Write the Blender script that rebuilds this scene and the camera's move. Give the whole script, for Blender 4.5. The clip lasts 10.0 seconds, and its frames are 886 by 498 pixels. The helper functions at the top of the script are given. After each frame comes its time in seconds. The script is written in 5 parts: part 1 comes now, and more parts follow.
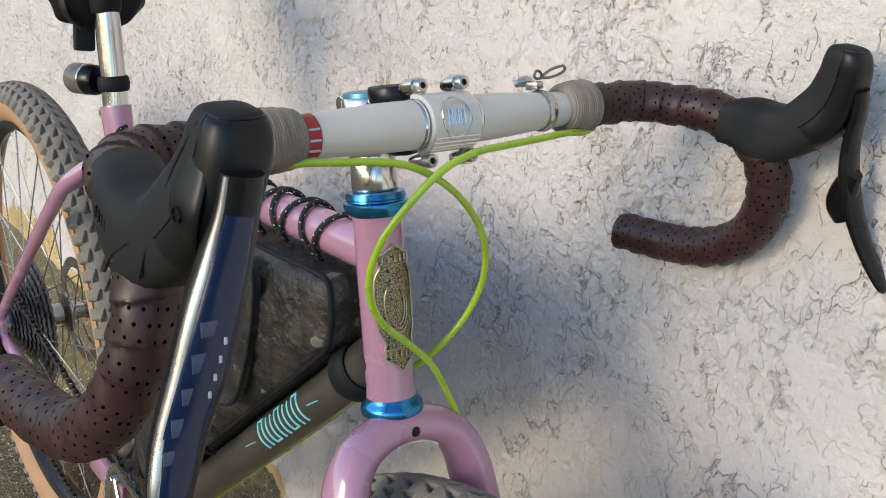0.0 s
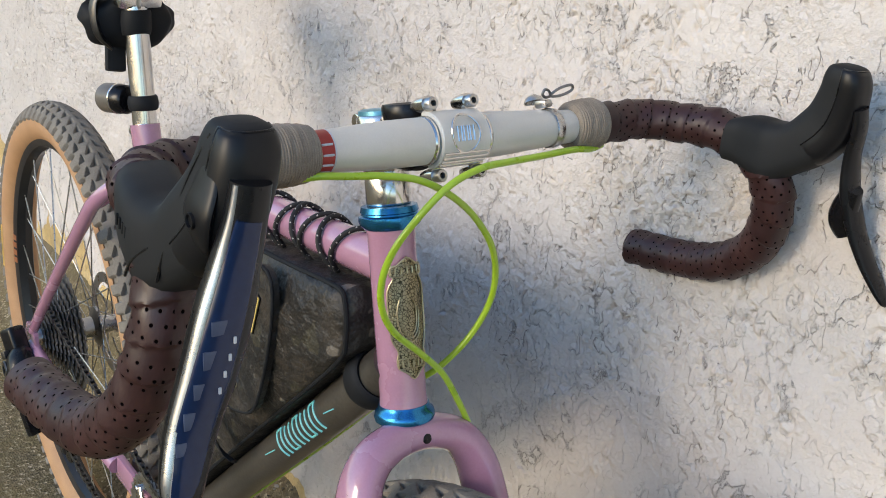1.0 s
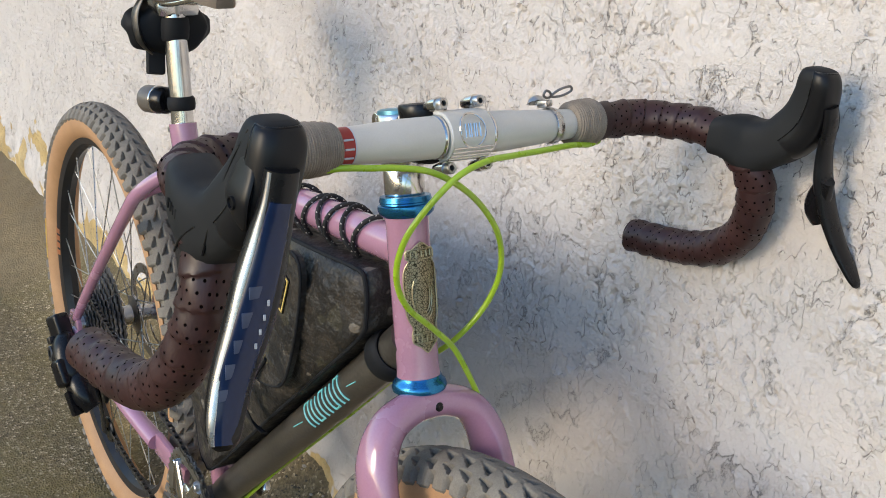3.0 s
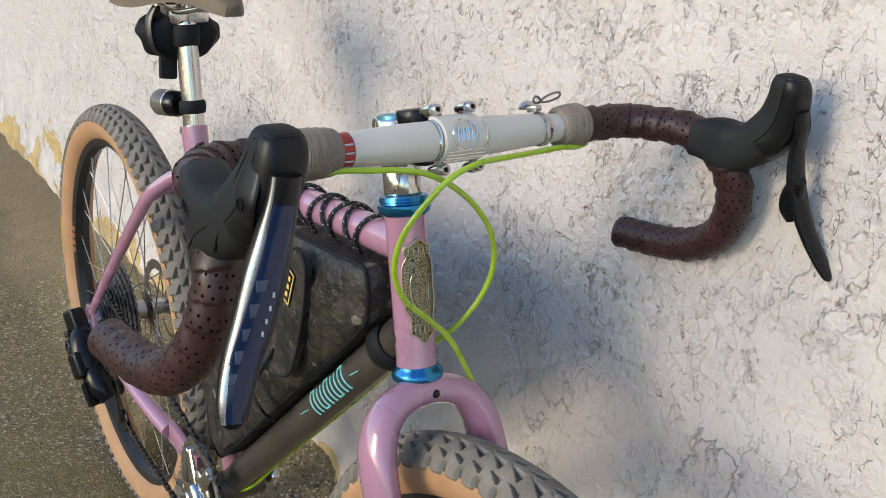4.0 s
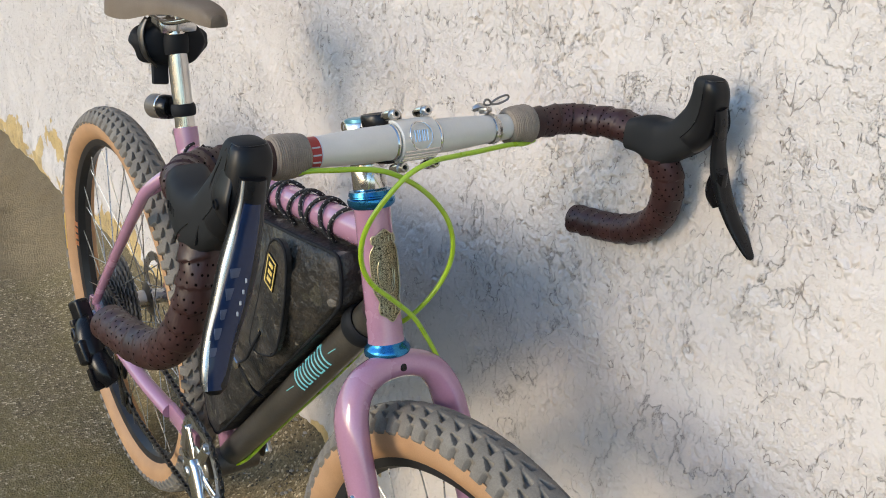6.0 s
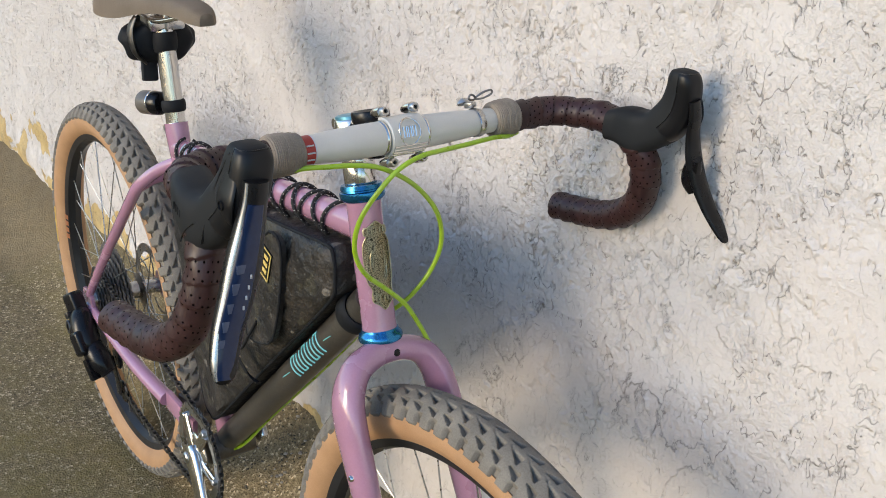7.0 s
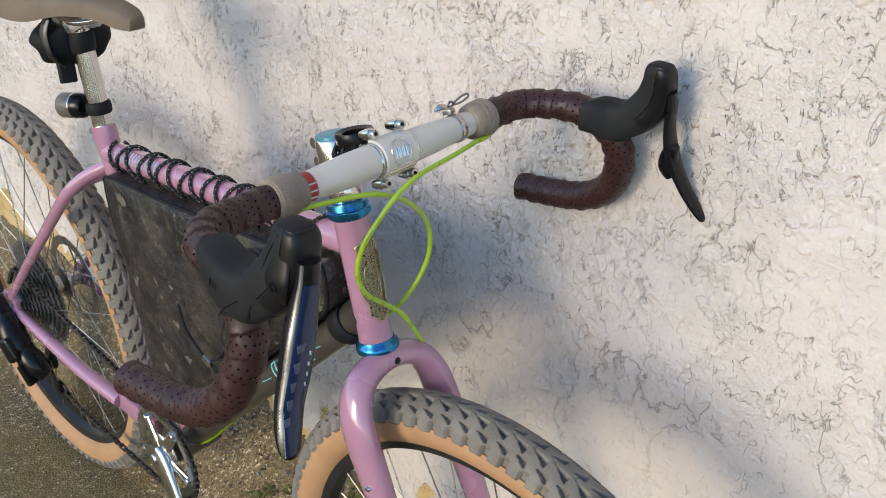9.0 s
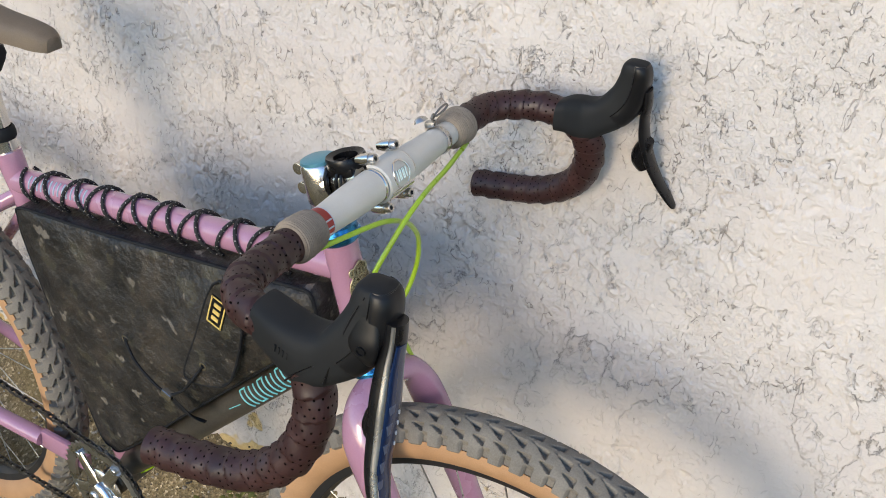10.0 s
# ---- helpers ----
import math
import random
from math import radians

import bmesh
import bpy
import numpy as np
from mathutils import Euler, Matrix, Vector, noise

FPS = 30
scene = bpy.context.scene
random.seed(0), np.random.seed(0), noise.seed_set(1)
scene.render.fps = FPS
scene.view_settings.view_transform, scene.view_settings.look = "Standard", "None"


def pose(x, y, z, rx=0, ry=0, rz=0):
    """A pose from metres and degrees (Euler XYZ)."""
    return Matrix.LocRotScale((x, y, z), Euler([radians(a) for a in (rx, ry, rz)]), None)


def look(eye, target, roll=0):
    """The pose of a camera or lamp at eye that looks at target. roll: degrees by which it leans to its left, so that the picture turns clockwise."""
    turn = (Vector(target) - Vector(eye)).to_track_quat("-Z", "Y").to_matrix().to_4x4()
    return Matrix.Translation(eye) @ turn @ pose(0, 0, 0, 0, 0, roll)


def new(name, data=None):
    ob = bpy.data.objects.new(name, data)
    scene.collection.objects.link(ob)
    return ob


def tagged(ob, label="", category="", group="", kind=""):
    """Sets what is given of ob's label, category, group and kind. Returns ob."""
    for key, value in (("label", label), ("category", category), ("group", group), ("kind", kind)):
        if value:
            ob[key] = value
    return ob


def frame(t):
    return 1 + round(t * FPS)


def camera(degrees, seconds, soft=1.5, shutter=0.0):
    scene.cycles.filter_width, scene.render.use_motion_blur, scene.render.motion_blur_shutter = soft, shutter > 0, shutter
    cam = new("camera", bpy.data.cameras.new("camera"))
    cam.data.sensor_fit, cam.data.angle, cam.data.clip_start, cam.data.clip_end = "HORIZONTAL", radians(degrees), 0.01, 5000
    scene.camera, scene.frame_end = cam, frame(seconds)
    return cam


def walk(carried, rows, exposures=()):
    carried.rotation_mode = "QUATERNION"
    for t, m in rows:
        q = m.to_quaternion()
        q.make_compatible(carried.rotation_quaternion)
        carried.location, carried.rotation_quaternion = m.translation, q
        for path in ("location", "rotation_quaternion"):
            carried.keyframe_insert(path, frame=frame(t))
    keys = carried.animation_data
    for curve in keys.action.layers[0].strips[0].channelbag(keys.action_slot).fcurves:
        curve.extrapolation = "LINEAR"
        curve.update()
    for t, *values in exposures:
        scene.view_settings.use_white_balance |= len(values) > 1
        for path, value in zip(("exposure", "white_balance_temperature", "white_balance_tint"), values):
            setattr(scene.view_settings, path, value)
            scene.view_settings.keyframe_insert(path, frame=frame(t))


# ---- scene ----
cam = camera(45.93, 10.0, soft=0.95)
PATH = [
    (0, look((1.3759, -0.4938, 1.1060), (0.6899, 0.1220, 0.7184), 8.39)),
    (0.5, look((1.3927, -0.4917, 1.1111), (0.6892, 0.1101, 0.7330), 8.03)),
    (1, look((1.4051, -0.4989, 1.1115), (0.6933, 0.0965, 0.7390), 7.92)),
    (1.5, look((1.4233, -0.5116, 1.1168), (0.7041, 0.0759, 0.7460), 7.79)),
    (2, look((1.4422, -0.5220, 1.1228), (0.7188, 0.0580, 0.7485), 7.68)),
    (2.5, look((1.4581, -0.5301, 1.1267), (0.7324, 0.0470, 0.7520), 7.56)),
    (4, look((1.5239, -0.5609, 1.1567), (0.7928, 0.0052, 0.7759), 7.06)),
    (4.5, look((1.5491, -0.5735, 1.1688), (0.8160, -0.0110, 0.7865), 6.89)),
    (5, look((1.5732, -0.5818, 1.1787), (0.8399, -0.0214, 0.7938), 6.63)),
    (5.5, look((1.5989, -0.5870, 1.1908), (0.8668, -0.0269, 0.8031), 6.34)),
    (6, look((1.6240, -0.5896, 1.2034), (0.8958, -0.0281, 0.8103), 5.91)),
    (7.5, look((1.6510, -0.6535, 1.2544), (0.9594, -0.0684, 0.8310), 4.71)),
    (8, look((1.6249, -0.6925, 1.2934), (0.9604, -0.0913, 0.8496), 4.11)),
    (8.5, look((1.5821, -0.7091, 1.3298), (0.9532, -0.0889, 0.8609), 3.58)),
    (9, look((1.5126, -0.7011, 1.3321), (0.9368, -0.0501, 0.8376), 3.50)),
    (9.5, look((1.4429, -0.7161, 1.3501), (0.9317, -0.0288, 0.8340), 3.86)),
    (10, look((1.3229, -0.7809, 1.3753), (0.9205, -0.0350, 0.8445), 4.62)),
]
walk(cam, PATH)

# ---- world, sun, exposure ----
scene.view_settings.exposure = -0.04
world = bpy.data.worlds.new("world")
scene.world = world
world.use_nodes = True
_wn = world.node_tree
_sky = _wn.nodes.new("ShaderNodeTexSky")
_sky.sky_type = "NISHITA"
_sky.sun_disc = False
_sky.sun_elevation = radians(17)
_sky.sun_rotation = radians(183)
_sky.ozone_density = 3.0
_sky.dust_density = 0.4
_wn.nodes["Background"].inputs["Strength"].default_value = 0.355
_wn.links.new(_sky.outputs["Color"], _wn.nodes["Background"].inputs["Color"])

sun_data = bpy.data.lights.new("sun", "SUN")
sun_data.energy = 1.86
sun_data.angle = radians(20)
sun_data.color = (1.0, 0.825, 0.60)
sun = new("sun", sun_data)
sun.matrix_world = look((0.30, -4.8, 2.1), (0.6, 0.2, 0.6))


# ---- material helpers ----
def nodes_of(name):
    m = bpy.data.materials.new(name)
    m.use_nodes = True
    nt = m.node_tree
    return m, nt, nt.nodes["Principled BSDF"]


def add(nt, kind, **values):
    n = nt.nodes.new(kind)
    for key, value in values.items():
        n.inputs[key.replace("_", " ")].default_value = value
    return n


def coords(nt, which="Object"):
    return nt.nodes.new("ShaderNodeTexCoord").outputs[which]


def ramp(nt, fac, stops):
    r = nt.nodes.new("ShaderNodeValToRGB")
    while len(r.color_ramp.elements) < len(stops):
        r.color_ramp.elements.new(0.5)
    for e, (p, c) in zip(r.color_ramp.elements, stops):
        e.position = p
        e.color = (*c, 1) if len(c) == 3 else c
    nt.links.new(fac, r.inputs["Fac"])
    return r.outputs["Color"]


def noise_tex(nt, vec, scale, detail=4.0, rough=0.55):
    n = add(nt, "ShaderNodeTexNoise", Scale=scale, Detail=detail, Roughness=rough)
    nt.links.new(vec, n.inputs["Vector"])
    return n.outputs["Fac"]


def mix(nt, fac, a, b):
    m = nt.nodes.new("ShaderNodeMix")
    m.data_type = "RGBA"
    for sock, v in ((m.inputs[0], fac), (m.inputs[6], a), (m.inputs[7], b)):
        if isinstance(v, (int, float)):
            sock.default_value = v
        elif isinstance(v, tuple):
            sock.default_value = (*v, 1)
        else:
            nt.links.new(v, sock)
    return m.outputs[2]


def math_node(nt, op, a, b=None, c=None):
    m = nt.nodes.new("ShaderNodeMath")
    m.operation = op
    for sock, v in zip(m.inputs, (a, b, c)):
        if v is None:
            continue
        if isinstance(v, (int, float)):
            sock.default_value = v
        else:
            nt.links.new(v, sock)
    return m.outputs[0]


def bump(nt, bsdf, height, strength, distance, base=None):
    b = add(nt, "ShaderNodeBump", Strength=strength, Distance=distance)
    nt.links.new(height, b.inputs["Height"])
    if base is not None:
        nt.links.new(base, b.inputs["Normal"])
    nt.links.new(b.outputs["Normal"], bsdf.inputs["Normal"])
    return b.outputs["Normal"]


def surface(name, dark, light, rough=(0.4, 0.6), metal=0.0, scale=30.0, fine=400.0, bump_mm=0.15, coat=0.0, spec=0.5):
    """A plain material with blotches, grain and a fine relief."""
    m, nt, b = nodes_of(name)
    v = coords(nt)
    big, small = noise_tex(nt, v, scale, 5), noise_tex(nt, v, fine, 3)
    blend = math_node(nt, "MULTIPLY_ADD", small, 0.35, math_node(nt, "MULTIPLY", big, 0.65))
    nt.links.new(ramp(nt, blend, [(0.3, dark), (0.7, light)]), b.inputs["Base Color"])
    r = ramp(nt, big, [(0.3, (rough[0],) * 3), (0.7, (rough[1],) * 3)])
    nt.links.new(r, b.inputs["Roughness"])
    b.inputs["Metallic"].default_value = metal
    b.inputs["Coat Weight"].default_value = coat
    b.inputs["Coat Roughness"].default_value = 0.08
    b.inputs["Specular IOR Level"].default_value = spec
    if bump_mm:
        bump(nt, b, blend, 0.5, bump_mm / 1000)
    return m


PAINT = surface("lavender_paint", (0.375, 0.188, 0.268), (0.445, 0.228, 0.318), (0.20, 0.30), 0.0, 14, 500, 0.02, 1.0)
ALLOY = surface("polished_alloy", (0.62, 0.60, 0.57), (0.74, 0.72, 0.69), (0.14, 0.26), 1.0, 40, 700, 0.03)
SATIN = surface("satin_alloy", (0.58, 0.555, 0.50), (0.67, 0.645, 0.59), (0.34, 0.46), 0.22, 25, 900, 0.03)
STEEL = surface("steel", (0.42, 0.42, 0.42), (0.58, 0.57, 0.55), (0.22, 0.4), 1.0, 60, 700, 0.05)
DARK_STEEL = surface("dark_steel", (0.05, 0.05, 0.05), (0.14, 0.135, 0.13), (0.3, 0.5), 0.9, 60, 700, 0.1)
BLUE = surface("blue_anodised", (0.02, 0.15, 0.34), (0.05, 0.26, 0.50), (0.18, 0.3), 0.9, 30, 600, 0.03)
TEAL_CAP = surface("blue_cap_face", (0.10, 0.30, 0.40), (0.16, 0.40, 0.50), (0.3, 0.4), 0.6, 30, 600, 0.03)
HOOD = surface("hood_rubber", (0.009, 0.0095, 0.010), (0.016, 0.0165, 0.017), (0.58, 0.72), 0.0, 20, 1500, 0.06, 0.0, 0.25)
BLACK = surface("black_plastic", (0.004, 0.004, 0.005), (0.008, 0.008, 0.009), (0.22, 0.34), 0.0, 40, 900, 0.03, 0.0, 0.30)
LEVER_CAP = surface("smooth_black_cap", (0.005, 0.005, 0.006), (0.009, 0.009, 0.010), (0.34, 0.44), 0.0, 30, 900, 0.03, 0.0, 0.28)
# blue of the reflected sky is put into this base colour
LEVER_FACE = surface("polished_lever_face", (0.004, 0.013, 0.045), (0.008, 0.024, 0.075), (0.12, 0.20), 0.0, 6, 300, 0.0, 0.0, 0.4)
LEVER_EDGE = surface("bare_lever_edge", (0.42, 0.43, 0.46), (0.56, 0.57, 0.60), (0.22, 0.34), 1.0, 20, 500, 0.02)
MARK_PALE = surface("pale_marking", (0.45, 0.47, 0.5), (0.55, 0.57, 0.6), (0.4, 0.5), 0.0, 50, 500, 0.0)
MARK_DARK = surface("navy_marking", (0.040, 0.055, 0.10), (0.06, 0.08, 0.135), (0.3, 0.4), 0.0, 50, 500, 0.0)
MARK_TEAL = surface("turquoise_marking", (0.13, 0.48, 0.50), (0.2, 0.6, 0.6), (0.4, 0.5), 0.0, 50, 500, 0.0)
MARK_YELLOW = surface("yellow_marking", (0.65, 0.45, 0.10), (0.75, 0.55, 0.18), (0.5, 0.6), 0.0, 50, 500, 0.0)
MARK_ORANGE = surface("orange_marking", (0.5, 0.2, 0.08), (0.6, 0.28, 0.14), (0.5, 0.6), 0.0, 50, 500, 0.0)
RED = surface("red_sticker", (0.30, 0.016, 0.013), (0.38, 0.026, 0.020), (0.3, 0.4), 0.0, 40, 500, 0.0)
HOSE = surface("green_hose", (0.30, 0.47, 0.015), (0.38, 0.56, 0.03), (0.25, 0.35), 0.0, 40, 500, 0.02, 0.3)
TAN = surface("tan_sidewall", (0.36, 0.195, 0.092), (0.49, 0.285, 0.145), (0.6, 0.75), 0.0, 25, 700, 0.1)
TREAD = surface("dusty_rubber", (0.130, 0.115, 0.095), (0.26, 0.232, 0.192), (0.75, 0.9), 0.0, 35, 600, 0.2, 0.0, 0.3)
TREAD_BASE = surface("worn_rubber", (0.085, 0.083, 0.08), (0.16, 0.156, 0.15), (0.8, 0.92), 0.0, 35, 600, 0.2, 0.0, 0.3)
RIM = surface("black_rim", (0.012, 0.012, 0.013), (0.024, 0.024, 0.025), (0.3, 0.45), 0.0, 30, 600, 0.03, 0.0, 0.35)
SADDLE = surface("tan_leather", (0.26, 0.20, 0.145), (0.36, 0.285, 0.21), (0.45, 0.6), 0.0, 25, 600, 0.15)
NYLON = surface("black_nylon", (0.005, 0.0055, 0.007), (0.012, 0.013, 0.015), (0.6, 0.8), 0.0, 40, 1800, 0.25, 0.0, 0.25)
RAW_TUBE = surface("dark_bare_steel", (0.06, 0.053, 0.045), (0.13, 0.115, 0.095), (0.3, 0.5), 0.55, 18, 300, 0.05, 0.2)
CORD_MARK = surface("cord_fleck", (0.4, 0.38, 0.36), (0.55, 0.52, 0.5), (0.7, 0.8), 0.0, 50, 500, 0.0)
PLUG = surface("tan_end_plug", (0.13, 0.085, 0.06), (0.24, 0.17, 0.12), (0.5, 0.7), 0.0, 60, 500, 0.1)
MARK_SKY = surface("pale_blue_marking", (0.30, 0.38, 0.46), (0.40, 0.48, 0.56), (0.4, 0.5), 0.0, 50, 500, 0.0)
LEAF = surface("weed_leaf", (0.10, 0.12, 0.022), (0.22, 0.20, 0.045), (0.5, 0.7), 0.0, 60, 500, 0.1)
STALK = surface("weed_stalk", (0.16, 0.14, 0.05), (0.26, 0.22, 0.09), (0.6, 0.8), 0.0, 60, 500, 0.1)
LENS = surface("smoked_lens", (0.085, 0.072, 0.058), (0.14, 0.12, 0.098), (0.45, 0.6), 0.0, 40, 500, 0.0, 0.3)
COG = surface("worn_cog_steel", (0.16, 0.155, 0.15), (0.30, 0.29, 0.28), (0.3, 0.5), 0.9, 60, 700, 0.1)
BRASS = surface("worn_brass", (0.34, 0.29, 0.18), (0.56, 0.49, 0.33), (0.32, 0.46), 0.9, 80, 600, 0.1)


def badge_material():
    m, nt, b = nodes_of("embossed_brass")
    v = coords(nt)
    vo = add(nt, "ShaderNodeTexVoronoi", Scale=420.0)
    vo.feature = "DISTANCE_TO_EDGE"
    nt.links.new(v, vo.inputs["Vector"])
    n = noise_tex(nt, v, 220, 2)
    k = math_node(nt, "MULTIPLY", vo.outputs["Distance"], n)
    nt.links.new(ramp(nt, k, [(0.012, (0.07, 0.06, 0.035)), (0.055, (0.58, 0.51, 0.34))]), b.inputs["Base Color"])
    b.inputs["Metallic"].default_value = 0.9
    b.inputs["Roughness"].default_value = 0.35
    bump(nt, b, k, 0.9, 0.0012)
    return m


def tape_material():
    """Leather tape: brown, glossy where worn, with rows of punched holes along its length."""
    m, nt, b = nodes_of("perforated_leather")
    v = coords(nt)
    uv = nt.nodes.new("ShaderNodeUVMap").outputs["UV"]
    sep = nt.nodes.new("ShaderNodeSeparateXYZ")
    nt.links.new(uv, sep.inputs["Vector"])
    pitch = 0.0062
    a = math_node(nt, "DIVIDE", sep.outputs["X"], pitch)
    row = math_node(nt, "FLOOR", a)
    shift = math_node(nt, "MULTIPLY", math_node(nt, "MODULO", row, 2.0), 0.5)
    c = math_node(nt, "ADD", math_node(nt, "DIVIDE", sep.outputs["Y"], pitch * 1.1), shift)
    dx = math_node(nt, "SUBTRACT", math_node(nt, "FRACT", a), 0.5)
    dy = math_node(nt, "SUBTRACT", math_node(nt, "FRACT", c), 0.5)
    d = math_node(nt, "SQRT", math_node(nt, "ADD", math_node(nt, "MULTIPLY", dx, dx), math_node(nt, "MULTIPLY", dy, dy)))
    band = math_node(nt, "FRACT", math_node(nt, "DIVIDE", sep.outputs["X"], pitch * 4))
    keep = math_node(nt, "GREATER_THAN", band, 0.25)
    hole = math_node(nt, "MULTIPLY", ramp(nt, d, [(0.115, (1, 1, 1)), (0.155, (0, 0, 0))]), keep)
    big, small, wear = noise_tex(nt, v, 24, 5), noise_tex(nt, v, 700, 3), noise_tex(nt, v, 70, 4, 0.65)
    leather = ramp(nt, math_node(nt, "MULTIPLY_ADD", wear, 0.4, math_node(nt, "MULTIPLY", big, 0.6)),
                   [(0.3, (0.021, 0.0095, 0.0098)), (0.52, (0.039, 0.0155, 0.0145)), (0.74, (0.067, 0.0255, 0.0222))])
    nt.links.new(mix(nt, hole, leather, (0.002, 0.0015, 0.0015)), b.inputs["Base Color"])
    nt.links.new(ramp(nt, wear, [(0.3, (0.34,) * 3), (0.7, (0.54,) * 3)]), b.inputs["Roughness"])
    nt.links.new(math_node(nt, "MULTIPLY_ADD", hole, -0.4, 0.4), b.inputs["Specular IOR Level"])
    h = math_node(nt, "SUBTRACT", math_node(nt, "MULTIPLY", small, 0.12), hole)
    bump(nt, b, h, 0.7, 0.0009)
    return m


def twine_material():
    m, nt, b = nodes_of("waxed_twine")
    v = coords(nt)
    big, small = noise_tex(nt, v, 60, 4), noise_tex(nt, v, 1200, 3)
    nt.links.new(ramp(nt, math_node(nt, "MULTIPLY_ADD", small, 0.5, math_node(nt, "MULTIPLY", big, 0.5)),
                      [(0.3, (0.165, 0.127, 0.092)), (0.7, (0.34, 0.272, 0.203))]), b.inputs["Base Color"])
    b.inputs["Roughness"].default_value = 0.75
    bump(nt, b, small, 0.6, 0.0005)
    return m


def canvas_material():
    """Waxed canvas with a faded camouflage print and dusty creases."""
    m, nt, b = nodes_of("waxed_camouflage_canvas")
    v = coords(nt)
    blot = noise_tex(nt, v, 20, 3, 0.6)
    blot2 = noise_tex(nt, v, 46, 2, 0.5)
    blot3 = noise_tex(nt, v, 30, 2, 0.5)
    base = ramp(nt, blot, [(0.42, (0.0085, 0.0075, 0.0070)), (0.46, (0.017, 0.0145, 0.012)), (0.56, (0.020, 0.017, 0.014)), (0.60, (0.036, 0.029, 0.022))])
    base = mix(nt, ramp(nt, blot3, [(0.60, (0, 0, 0)), (0.62, (0.8,) * 3)]), base, (0.045, 0.040, 0.026))
    base = mix(nt, ramp(nt, blot2, [(0.66, (0, 0, 0)), (0.69, (0.85,) * 3)]), base, (0.15, 0.13, 0.105))
    dust = noise_tex(nt, v, 9, 6, 0.7)
    nt.links.new(mix(nt, ramp(nt, dust, [(0.56, (0, 0, 0)), (0.85, (0.30,) * 3)]), base, (0.12, 0.104, 0.083)), b.inputs["Base Color"])
    nt.links.new(ramp(nt, dust, [(0.3, (0.42,) * 3), (0.7, (0.65,) * 3)]), b.inputs["Roughness"])
    weave = noise_tex(nt, v, 1400, 2)
    fold = noise_tex(nt, v, 28, 4, 0.6)
    n1 = bump(nt, b, fold, 0.7, 0.016)
    bump(nt, b, weave, 0.5, 0.0005, n1)
    return m


def cord_material():
    m, nt, b = nodes_of("flecked_cord")
    uv = nt.nodes.new("ShaderNodeUVMap").outputs["UV"]
    sep = nt.nodes.new("ShaderNodeSeparateXYZ")
    nt.links.new(uv, sep.inputs["Vector"])
    a = math_node(nt, "DIVIDE", sep.outputs["X"], 0.0065)
    c = math_node(nt, "ADD", math_node(nt, "DIVIDE", sep.outputs["Y"], 0.0052), math_node(nt, "MULTIPLY", a, 0.5))
    f = math_node(nt, "MULTIPLY", math_node(nt, "LESS_THAN", math_node(nt, "FRACT", a), 0.19),
                  math_node(nt, "LESS_THAN", math_node(nt, "FRACT", c), 0.27))
    nt.links.new(mix(nt, f, (0.008, 0.008, 0.009), (0.42, 0.38, 0.36)), b.inputs["Base Color"])
    b.inputs["Roughness"].default_value = 0.7
    bump(nt, b, noise_tex(nt, coords(nt), 1500, 2), 0.5, 0.0006)
    return m


